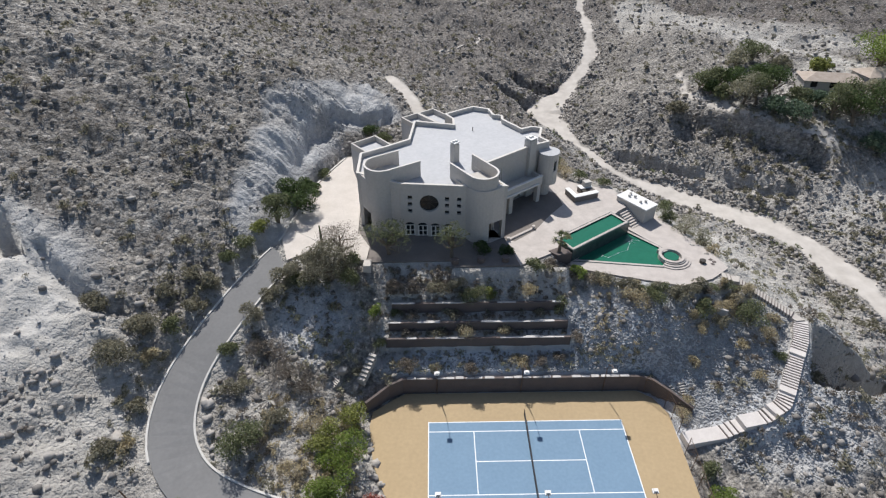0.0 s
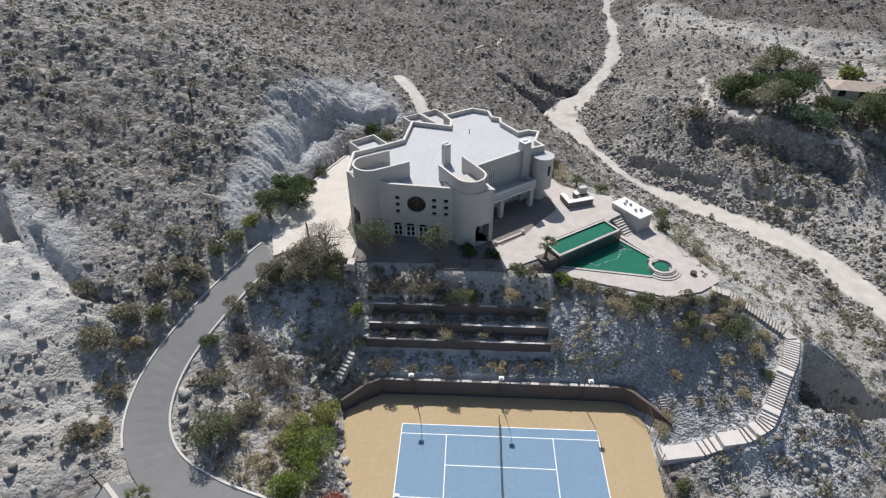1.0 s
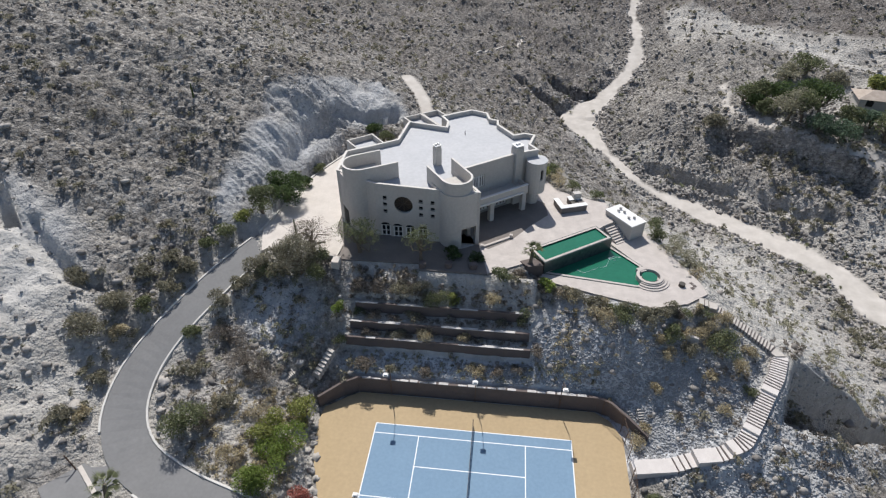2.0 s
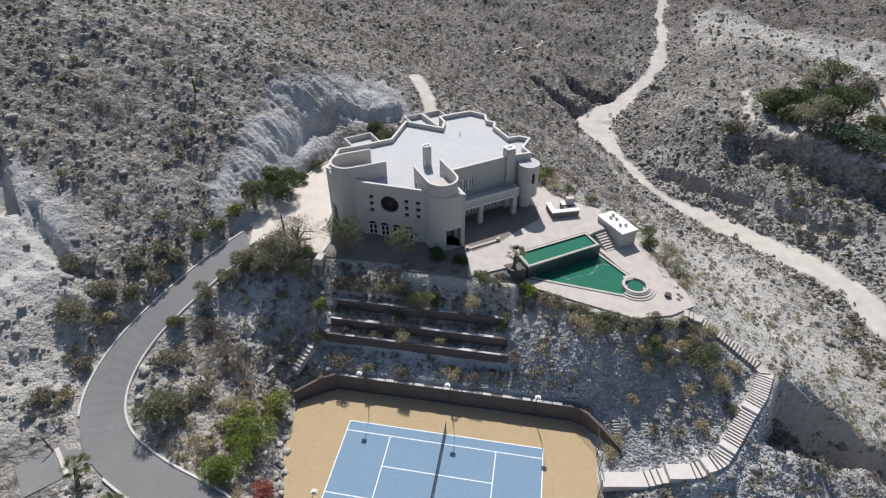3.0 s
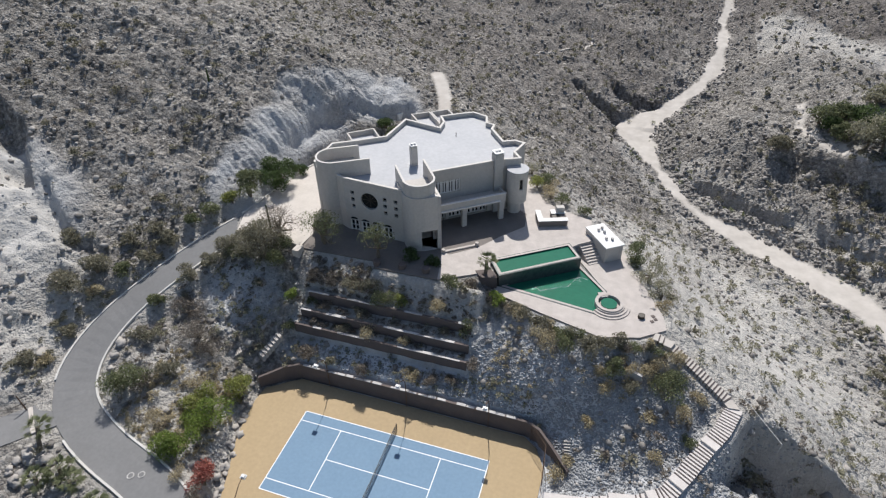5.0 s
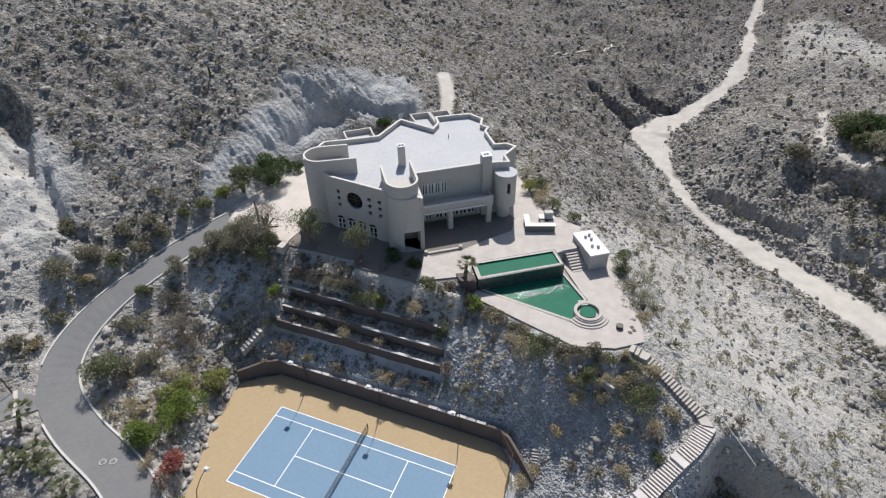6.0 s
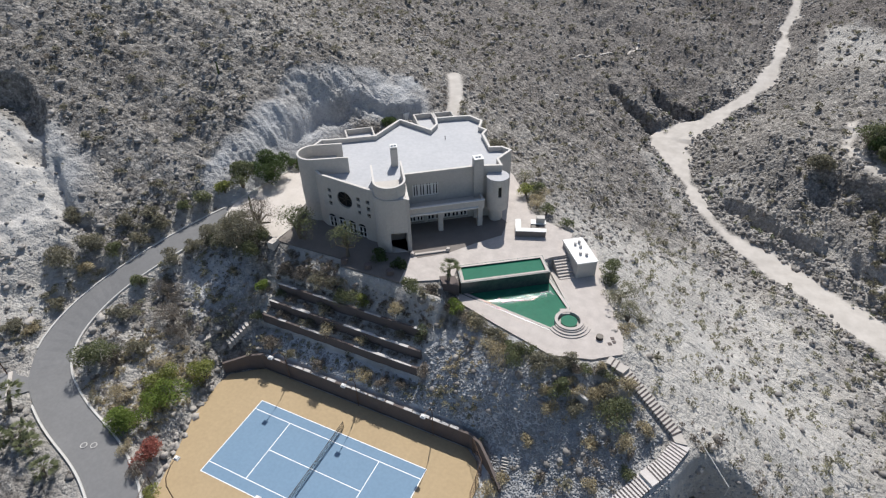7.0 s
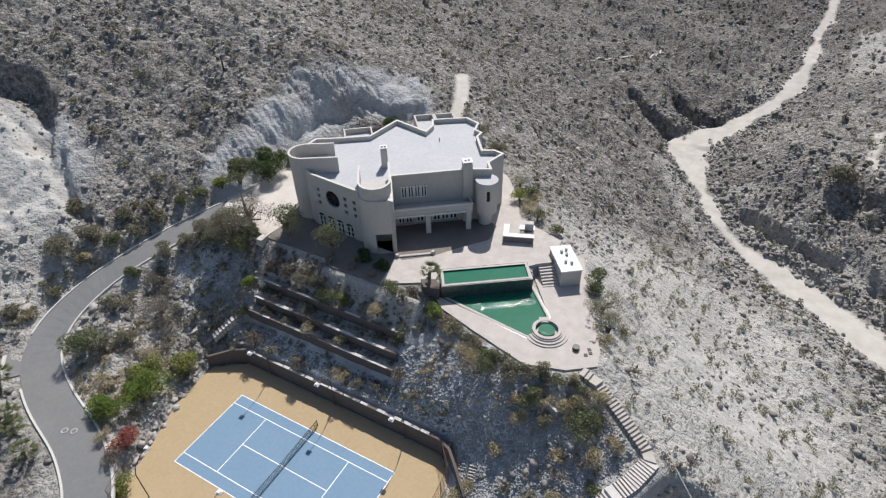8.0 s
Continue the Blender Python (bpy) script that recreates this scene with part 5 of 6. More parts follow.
    plant("bush", txt, "bush", x, y, w, h, m, 80 + i, "slope bushes", leaf_size=0.2 if m in (SCRUB_DRY, SCRUB_PALE) else 0.25, gap=0.1 if m is SCRUB_PALE else 0.0)
edge = random.Random(17)
for i in range(26):
    f = i / 25
    x = 7.5 + 21 * f + edge.uniform(-0.4, 0.4)
    y = (21.9 - 3.9 * min(1, (x - 7.5) / 14.2)) if x < 21.7 else 18.0 + (x - 21.7) * 0.28
    m = edge.choice((OLIVE, SCRUB, TWIG, SCRUB, SCRUB_DRY, TWIG))
    plant("shrub", {OLIVE: "small olive shrub along the terrace edge", SCRUB: "small grey-green shrub along the terrace edge", TWIG: "small dry twiggy shrub along the terrace edge", SCRUB_DRY: "small straw-coloured shrub along the terrace edge"}[m],
          "shrub", x, y - edge.uniform(0.1, 0.9), edge.uniform(1.1, 2.2), edge.uniform(0.7, 1.3), m, 300 + i, "terrace edge shrubs", leaf_size=0.2)
# between the road and the court
for i, (x, y, w, h, m, txt) in enumerate((
        (-21.0, -1.2, 5.8, 3.7, GREEN, "bright green leafy bush beside the court"), (-22.6, -4.8, 5.4, 3.4, GREEN, "bright green leafy bush beside the road"),
        (-20.8, 5.0, 3.8, 2.8, YELLOWGREEN, "yellow-green bush at the wall's end"), (-23.6, 1.0, 4.6, 2.6, YELLOWGREEN, "yellow-green bush beside the court"),
        (-32.6, -0.6, 5.6, 3.4, OLIVE, "olive green bush inside the road bend"), (-30.4, 0.4, 3.6, 2.0, TWIG, "dry brown bush inside the road bend"),
        (-29.0, 9.0, 5.4, 2.9, TWIG, "large bare brown twiggy bush on the bank"), (-32.0, 11.4, 4.6, 2.5, TWIG, "large bare brown twiggy bush on the bank"),
        (-26.2, 7.4, 4.2, 2.0, TWIG, "bare brown twiggy bush on the bank"), (-34.6, 6.0, 2.8, 1.7, SCRUB, "grey-green bush inside the road bend"),
        (-29.5, 3.0, 3.0, 1.5, SCRUB, "grey-green bush inside the road bend"), (-25.5, 3.0, 3.4, 1.2, SCRUB_DRY, "dry straw-coloured bush inside the road bend"),
        (-26.5, -3.4, 3.4, 1.1, SCRUB_DRY, "dry straw-coloured grass beside the road"), (-36.0, 10.5, 2.6, 1.5, OLIVE, "olive bush beside the road"),
        (-34.0, 15.6, 3.2, 1.6, SCRUB, "grey-green bush beside the road"), (-30.8, 19.4, 3.6, 1.9, SCRUB, "grey-green bush beside the drive"),
        (-28.2, 19.8, 3.6, 2.1, OLIVE, "olive bush beside the drive"), (-32.6, 18.0, 2.6, 1.4, SCRUB, "grey-green bush beside the road"),
        (-17.4, -7.4, 3.6, 2.7, RED, "red flowering bougainvillea beside the court"), (-19.8, -8.0, 2.2, 1.4, SCRUB_DRY, "dry bush beside the road"),
        (-16.4, -9.4, 2.2, 1.6, TWIG, "dry twiggy bush beside the court"), (-14.2, -10.8, 3.0, 2.0, YELLOWGREEN, "yellow-green bush beside the court"))):
    plant("bush", txt, "bush", x, y, w, h, m, 140 + i, "road bank bushes", leaf_size=0.17 if m in (TWIG, SCRUB_DRY) else 0.27)
# outside of the road
for i, (x, y, w, h, m) in enumerate(((-38.8, 24.0, 2.6, 1.5, OLIVE), (-40.4, 19.6, 3.2, 1.9, SCRUB), (-41.8, 16.4, 3.0, 1.7, SCRUB), (-43.4, 13.2, 2.8, 1.5, OLIVE), (-45.0, 9.6, 2.6, 1.4, SCRUB_DRY),
                                     (-46.5, 11.8, 4.4, 2.4, SCRUB), (-48.2, 8.2, 4.6, 2.3, SCRUB), (-44.8, 3.6, 2.2, 1.3, SCRUB), (-44.2, -1.0, 2.4, 1.4, SCRUB_DRY), (-45.8, -2.2, 2.2, 1.6, SCRUB),
                                     (-52.5, 14.8, 3.6, 1.8, SCRUB), (-43.0, 20.6, 2.8, 1.6, SCRUB), (-45.5, 17.5, 2.6, 1.3, SCRUB))):
    plant("bush", "grey-green desert bush on the slope above the road" if m is not SCRUB_DRY else "straw-coloured bush beside the road kerb", "bush", x, y, w, h, m, 190 + i, "roadside bushes")
palm(-36.0, -10.6, 2.6, 1.9, 1, "fan palm with a leaning red-brown trunk beside the road", (-0.1, 0.5))
palm(-31.2, -12.2, 1.5, 2.0, 2, "young fan palm beside the road", (0.1, 0.1))
palm(-29.4, -13.0, 1.2, 1.9, 3, "young fan palm beside the road", (0.2, 0.2))
palm(-33.0, -13.8, 1.4, 1.9, 4, "young fan palm behind the rock pile", (0.2, 0.1))
palm(-25.5, -14.2, 1.6, 1.8, 5, "young fan palm beside the road", (0.2, 0.2))
pl = palm(6.2, 24.3, 2.3, 1.7, 6, "fan palm in a stone planter beside the pool", (0.05, 0.05), 30)
# neighbour's garden across the wash
GARDEN = ((60.5, 121.0, 6, 3.4, SCRUB), (69.6, 128.5, 8, 6.5, OLIVE), (74.0, 127.5, 6.5, 6, OLIVE), (77.6, 125.5, 8, 7, DARKGREEN), (77.0, 116.5, 8, 8.5, SCRUB_PALE), (80.5, 115.5, 7, 8, OLIVE),
          (87.0, 120.5, 9, 10, DARKGREEN), (84.5, 124.5, 9, 8.5, DARKGREEN), (82.8, 110.8, 6.5, 4.5, BLUEGREEN), (88.0, 108.8, 7.5, 5, BLUEGREEN), (89.6, 141, 9, 5.5, OLIVE), (84.0, 139.0, 7, 5, SCRUB_PALE),
          (103.0, 129.8, 5, 4.5, YELLOWGREEN), (106.0, 130.6, 4.5, 4, YELLOWGREEN), (98.5, 109.0, 9, 8.5, OLIVE), (103.0, 106.5, 10, 9.5, DARKGREEN), (108.8, 108.0, 10, 9, DARKGREEN), (97.0, 114.5, 7, 5, BLUEGREEN),
          (124.0, 133, 15, 11, GREEN), (106.5, 99.5, 7, 5, BLUEGREEN), (92.5, 116.0, 7, 5.5, OLIVE), (96.4, 136, 6, 3.5, SCRUB), (104.0, 113.5, 8, 7, OLIVE), (112.0, 113.0, 8, 6.5, SCRUB_PALE),
          (73.0, 120.5, 5, 4.5, OLIVE), (71.2, 124.4, 4.5, 4.0, DARKGREEN))
for i, (x, y, w, h, m) in enumerate(GARDEN):
    x, y = x - 1.2, y - 2.6
    plant("tree", {OLIVE: "olive green garden tree across the wash", DARKGREEN: "dark green garden tree across the wash", SCRUB: "grey-brown garden shrub tree across the wash", SCRUB_PALE: "pale grey-green garden tree across the wash", BLUEGREEN: "rounded blue-green garden tree across the wash",
                   YELLOWGREEN: "yellow-green spiky garden tree across the wash", GREEN: "large bright green garden tree across the wash"}[m], "tree", x, y, w * (0.95 if w < 12 else 1.1), h, m, 230 + i, "garden trees", 0.22 if h > 6 else 0.08, leaf_size=0.62, lobes=16, count=900 if w < 12 else 2400, gap=0.04)


def stray(rs, n, x0, x1, y0, y1):
    """Random places on open ground, clear of roads, pads, stairs and terraces."""
    x, y = rs.uniform(x0, x1, n), rs.uniform(y0, y1, n)
    ok = (along(ROAD, x, y)[0] > 3.1) & (along(BRANCH, x, y)[0] > 3.1) & (inside(COURT_PAD, x, y) > 0.9) & (inside(HOUSE_PAD, x, y) > 0.5) & (inside(LOWER_PAD, x, y) > 0.5)
    ok &= along(STAIR_PATH, x, y)[0] > 1.3
    ok &= along(PATHWAY, x, y)[0] > 1.6
    ok &= ~((x > -18.2) & (x < 7) & (y > 13.6) & (y < 21.2) & (np.minimum.reduce([np.abs(y - ty - 0.25) for ty, _ in TERRACES]) < 0.5))
    return x[ok], y[ok]




def scatter(name, label, category, patterns, x, y, size, rs, material, sink=0.0, squash=(0.7, 1.2)):
    """Many small things on the ground in one mesh, from a few patterns (vertices, faces)."""
    z = ground_z(x, y) - sink * size
    V, F, at = [], [], 0
    kind = rs.randint(0, len(patterns), len(x))
    for k, (pv, pf) in enumerate(patterns):
        idx = np.where(kind == k)[0]
        if not len(idx):
            continue
        a = rs.uniform(0, 6.283, len(idx))
        c, s = np.cos(a)[:, None], np.sin(a)[:, None]
        sx = size[idx, None] * rs.uniform(*squash, (len(idx), 1))
        v = np.stack([(pv[None, :, 0] * c - pv[None, :, 1] * s) * sx + x[idx, None], (pv[None, :, 0] * s + pv[None, :, 1] * c) * size[idx, None] + y[idx, None], pv[None, :, 2] * size[idx, None] * rs.uniform(*squash, (len(idx), 1)) + z[idx, None]], -1)
        V.append(v.reshape(-1, 3))
        F.append((pf[None] + (at + np.arange(len(idx)) * len(pv))[:, None, None]).reshape(-1, pf.shape[1]))
        at += len(idx) * len(pv)
    return tagged(joined(name, np.concatenate(V), np.concatenate(F), material), label, category, kind="stuff")


def shrub_pattern(seed, n, leaf):
    rs = np.random.RandomState(seed)
    lobes = [(rs.uniform(-0.3, 0.3), rs.uniform(-0.3, 0.3), rs.uniform(0.2, 0.5), rs.uniform(0.22, 0.36)) for _ in range(4)]
    c, d = cloud(rs, lobes, n)
    return leaves(rs, c, d, leaf, 0.8, 1.8)


def stone_pattern(seed, level=1):
    rs = np.random.RandomState(seed)
    bm = bmesh.new()
    bmesh.ops.create_icosphere(bm, subdivisions=level, radius=0.5)
    for v in bm.verts:
        v.co *= rs.uniform(0.5, 1.35)
        v.co.z *= 0.72
    bm.verts.ensure_lookup_table()
    v = np.array([tuple(p.co) for p in bm.verts])
    f = np.array([[q.index for q in p.verts] for p in bm.faces])
    bm.free()
    return v, f


rs = np.random.RandomState(11)
shrubs = [shrub_pattern(s, 48, 0.14) for s in range(6)]
far_shrubs = [shrub_pattern(s, 26, 0.215) for s in range(6)]
stones = [stone_pattern(s) for s in range(8)]


def open_ground(n, x0, x1, y0, y1, wash_gap, thin):
    x, y = stray(rs, n, x0, x1, y0, y1)
    keep = (along(WASH, x, y)[0] > wash_gap) & (rs.uniform(0, 1, len(x)) < thin(x, y))
    return x[keep], y[keep]


CUT_FREE = lambda x, y: np.where(along(CUT_LINE, x, y)[0] < 5.5, 0.05, 1.0) * np.where(np.hypot((x - 14) / 12, (y - 14) / 6) < 1, 0.15, 1.0) * np.where(np.hypot((x + 68) / 16, (y - 12) / 13) < 1.1, 0.06, 1.0) * np.where(np.hypot((x + 52) / 9, (y - 0) / 16) < 1.1, 0.3, 1.0) * np.where(np.hypot((x - 42) / 26, (y - 44) / 32) < 1.15, 0.28, 1.0)
x, y = open_ground(2700, -110, 80, -14, 112, 5.0, CUT_FREE)
big = rs.uniform(0, 1, len(x)) < 0.36
scatter("scrub", "sparse grey-green desert scrub on the hillsides", "scrub", shrubs, x, y, np.where(big, rs.uniform(1.3, 2.7, len(x)), rs.uniform(0.4, 1.1, len(x))), rs, SCRUB, squash=(0.55, 1.0))
x, y = open_ground(900, -110, 80, -14, 112, 5.5, CUT_FREE)
scatter("scrub", "dry grey twiggy scrub on the hillsides", "scrub", shrubs, x, y, rs.uniform(0.6, 1.0, len(x)) ** 2 * 1.4, rs, TWIG)
x, y = open_ground(640, 26, 70, 20, 80, 5.0, lambda x, y: 0.75)
scatter("scrub", "soft grey-green brush on the open slope below the pools", "scrub", shrubs, x, y, 0.5 + 1.7 * rs.uniform(0, 1, len(x)) ** 2, rs, SCRUB_PALE, squash=(0.55, 0.9))
x, y = open_ground(420, 22, 90, 60, 160, 2.6, lambda x, y: np.where(along(WASH, x, y)[0] < 7.5, 1.0, 0.0))
scatter("scrub", "green-grey brush along the banks of the wash", "scrub", shrubs, x, y, rs.uniform(0.8, 2.4, len(x)), rs, OLIVE, squash=(0.55, 0.9))
x, y = open_ground(5600, -130, 230, 112, 330, 6.5, lambda x, y: np.where((np.abs((x - 104) / 36) < 1) & (np.abs((y - 118) / 15) < 1), 0.1, 1.0))
scatter("scrub", "distant grey-green desert scrub", "scrub", far_shrubs, x, y, 0.7 + 2.0 * rs.uniform(0, 1, len(x)) ** 2, rs, SCRUB, squash=(0.55, 1.0))
x, y = open_ground(35500, -110, 80, -14, 112, 4.8, lambda x, y: (0.55 + 0.45 * np.sin(x * 0.21 + 2 * np.sin(y * 0.13)) * np.sin(y * 0.17 + 1)) * np.where(np.hypot((x - 44) / 22, (y - 40) / 34) < 1.0, 0.16, 1.0) * np.where(along(CUT_LINE, x, y)[0] < 5.0, 0.06, 1.0) * np.where(np.hypot((x + 68) / 16, (y - 12) / 13) < 1.0, 0.25, 1.0))
scatter("stones", "loose brown-grey stones strewn over the desert slopes", "stones", stones, x, y, 0.24 + 0.95 * rs.uniform(0, 1, len(x)) ** 3, rs, ROCK, -0.08)
x, y = open_ground(9500, -130, 200, 112, 300, 5.0, lambda x, y: 0.8)
scatter("stones", "distant boulders and stones", "stones", stones, x, y, 0.5 + 1.3 * rs.uniform(0, 1, len(x)) ** 2, rs, ROCK, -0.12)
# thick dark brush on the shaded banks of the wash
X, Y = [], []
for line, drop, reach in SCARPS[:4]:
    for (ax, ay), (bx, by) in zip(line, line[1:]):
        n = int(math.dist((ax, ay), (bx, by)) * reach * 0.3)
        f, o = rs.uniform(0, 1, n), rs.uniform(-1, reach * 0.6, n)
        L = math.dist((ax, ay), (bx, by))
        X.append(ax + (bx - ax) * f + (by - ay) / L * o)
        Y.append(ay + (by - ay) * f - (bx - ax) / L * o)
X, Y = np.concatenate(X), np.concatenate(Y)
ok = along(STAIR_PATH, X, Y)[0] > 2.0
X, Y = X[ok], Y[ok]
few = rs.uniform(0, 1, len(X)) < 0.42
scatter("brush", "thick dark brush on the shaded banks", "brush", shrubs, X[few], Y[few], rs.uniform(1.0, 2.2, few.sum()), rs, SCRUB)
scatter("stones", "brown broken rock on the shaded banks of the wash", "stones", stones, X[~few], Y[~few], 0.5 + 1.5 * rs.uniform(0, 1, (~few).sum()) ** 2, rs, ROCK, -0.12)
x, y = open_ground(1500, 70, 140, 40, 112, 5.5, lambda x, y: np.where(np.hypot((x - 99) / 16, (y - 84) / 9) < 1.2, 0.25, 0.9))
scatter("scrub", "grey-green desert scrub beyond the wash", "scrub", far_shrubs, x, y, rs.uniform(0.6, 1.0, len(x)) ** 2 * 2.3, rs, SCRUB)
x, y = open_ground(10500, 40, 140, 30, 128, 3.6, lambda x, y: np.where((y < 78) & (x < 78), 0.12, 0.95))
scatter("stones", "loose stones and boulders beyond the wash", "stones", stones, x, y, 0.35 + 1.1 * rs.uniform(0, 1, len(x)) ** 3, rs, ROCK, -0.12)
# grey broken rock: the fill slopes, the cutting and the sides of the wash
X, Y = [], []
for cx, cy, ax, ay, n in ((17, 11.5, 14, 7.5, 19000), (31, 5, 11, 8, 8500), (-32, 58, 5, 6, 900), (-6, 12, 12, 1.6, 1300), (-62, 12, 14, 12, 500), (-20.5, 1, 2.2, 8, 500), (-27, 15, 6, 5, 900), (29, 13, 6, 5, 1800), (45, 11, 7, 7, 1700), (32.5, 13, 4, 5, 1300), (27, 15.5, 5, 3, 500)):
    a, q = rs.uniform(0, 6.283, n), np.sqrt(rs.uniform(0, 1, n))
    X.append(cx + ax * q * np.cos(a))
    Y.append(cy + ay * q * np.sin(a))
X, Y = np.concatenate(X), np.concatenate(Y)
ok = (inside(COURT_PAD, X, Y) > 0.9) & (inside(HOUSE_PAD, X, Y) > 0.5) & (inside(LOWER_PAD, X, Y) > 0.5) & (along(STAIR_PATH, X, Y)[0] > 1.2) & ~((X < 6.8) & (X > -18) & (Y > 13.5) & (Y < 21))
X, Y = X[ok], Y[ok]
scatter("broken_rock", "blue-grey broken rock on the steep fill slopes", "rocks", stones, X, Y, 0.14 + 0.34 * rs.uniform(0, 1, len(X)) ** 2.5, rs, ROCK_GREY, -0.02)
n = 4200
k = rs.randint(0, len(WASH) - 1, n)
f = rs.uniform(0, 1, n)
wl = np.array(WASH, float)
p = wl[k] * (1 - f)[:, None] + wl[k + 1] * f[:, None]
half = np.array(WASH_HALF)
off = rs.choice([-1, 1], n) * (half[k] * (1 - f) + half[k + 1] * f + 0.4 + np.abs(rs.normal(0, 3.2, n)))
d = wl[k + 1] - wl[k]
d /= np.hypot(d[:, 0], d[:, 1])[:, None]
scatter("wash_boulders", "pale boulders along the sides of the sandy wash", "boulders", stones, p[:, 0] - d[:, 1] * off, p[:, 1] + d[:, 0] * off, 0.35 + 1.2 * rs.uniform(0, 1, n) ** 3, rs, ROCK, -0.1)
x, y = stray(rs, 240, 24, 56, 0, 20)
scatter("scrub", "small dry scrub beside the hillside stairs", "scrub", shrubs, x, y, rs.uniform(0.4, 1.5, len(x)), rs, TWIG)
# dry grass, twigs and low brush on the banks between the road, the court and the terraces
for n, x0, x1, y0, y1, a, b, m, txt in ((260, -31, -19.5, -7, 7, 0.5, 1.4, SCRUB_DRY, "dry straw-coloured grass between the road and the court"), (150, -36, -19.5, -5, 20, 0.5, 1.5, TWIG, "dry brown twigs on the bank above the court"),
                                        (80, -35, -20, 6, 21, 0.7, 1.9, SCRUB_PALE, "grey-green brush on the bank above the court"), (130, -17.8, -8.6, 18.4, 22.4, 0.5, 1.3, TWIG, "dry twiggy brush on the bank above the terraces"),
                                        (90, -17.8, 6.4, 14.4, 22.0, 0.5, 1.3, SCRUB, "low grey-green brush on the garden terraces"), (150, -15, 16, 10.8, 13.6, 0.4, 1.1, SCRUB_PALE, "pale low brush above the court wall"),
                                        (130, 9, 33, 12, 20, 0.5, 1.2, SCRUB_DRY, "straw-coloured tufts on the rocky slope below the pools"), (160, -47, -40, -4, 26, 0.6, 1.8, SCRUB, "grey-green brush beside the road")):
    x, y = stray(rs, n, x0, x1, y0, y1)
    scatter("brush", txt, "brush", shrubs, x, y, rs.uniform(a, b, len(x)), rs, m, squash=(0.6, 1.0))
# leaf litter of dry grass on the terraces
x = rs.uniform(-17.5, 6.3, 420)
y = rs.choice([14.9, 16.6, 18.6, 19.4], 420) + rs.uniform(-0.35, 0.5, 420)
scatter("dry_grass", "dry grass tufts along the garden terraces", "grass", shrubs, x, y, rs.uniform(0.3, 0.9, 420), rs, TWIG)

# single boulders inside the road bend and above the kerb
PILE = [(-37.2 + 0.95 * (i % 5) + 0.35 * math.sin(i * 2.3), -13.9 + 0.85 * (i // 5) + 0.3 * math.cos(i * 1.7), 0.9 + 0.5 * abs(math.sin(i * 1.3))) for i in range(20)]
EDGE = [(-20.0 + 4.2 * f + 0.5 * math.sin(f * 37), 5.0 - 13.5 * f, 0.75 + 0.4 * abs(math.sin(f * 29))) for f in np.linspace(0, 1, 17).tolist()]
boulder_data = [stone_pattern(s, 2) for s in range(40, 44)]
rng = random.Random(3)
for i, (x, y, s) in enumerate(((-37.2, 4.2, 1.7), (-36.6, 2.4, 1.3), (-36.0, 0.8, 1.2), (-36.8, 5.8, 1.1), (-35.4, -0.6, 1.0), (-45.2, -0.6, 1.9), (-46.2, -1.8, 1.5), (-44.6, -2.6, 1.1), (-19.4, 2.6, 1.1), (-19.2, 0.6, 0.9),
                               (-18.6, -1.6, 1.0), (-18.0, -3.2, 0.9), (-17.4, -4.6, 1.1), (-19.6, 4.2, 1.0), (-53.6, 6.6, 1.2), (-22.6, 10.6, 1.4), (-21.0, 9.4, 1.1), (26.4, 27.8, 0.8), (27.6, 25.6, 0.9), (28.9, 20.4, 0.7), (39.6, 15.4, 1.1), *PILE, *EDGE)):
    v, f = boulder_data[i % 4]
    ob = joined("boulder", v * np.array([1, 0.85, 0.9]) * s, f, ROCK)
    ob.matrix_world = pose(x, y, float(ground_z(np.array([x]), np.array([y]))[0]) + 0.12 * s, rng.uniform(-15, 15), rng.uniform(-15, 15), rng.uniform(0, 360))
    tagged(ob, "weathered brown-grey boulder half sunk in the ground", "boulder", "boulders")

# ---- court furniture ----


def court_lamp(x, side):
    t = thing("court_lamp", "dark steel court floodlight on a bent pole", "lamp", "court floodlights", at=(x, side * 9.95, 0))
    bm = bmesh.new()
    tube(bm, [(0, 0, -0.3), (0, 0, 4.4), (0, -side * 0.35, 5.4), (0, -side * 1.3, 6.2), (0, -side * 2.0, 6.4)], [0.06, 0.055, 0.05, 0.045, 0.04], 7)
    part("pole", bm, RUST, t)
    bm = bmesh.new()
    box(bm, -0.3, -side * 2.2 - 0.24, 6.2, 0.3, -side * 2.2 + 0.24, 6.36)
    box(bm, -0.2, -side * 2.2 - 0.16, 6.36, 0.2, -side * 2.2 + 0.16, 6.52)
    part("lamp_head", bm, WHITE, t, "sun-bleached white lamp housing")


for x in (-10.8, 0.0, 10.6):
    court_lamp(x, 1)
    court_lamp(x, -1)


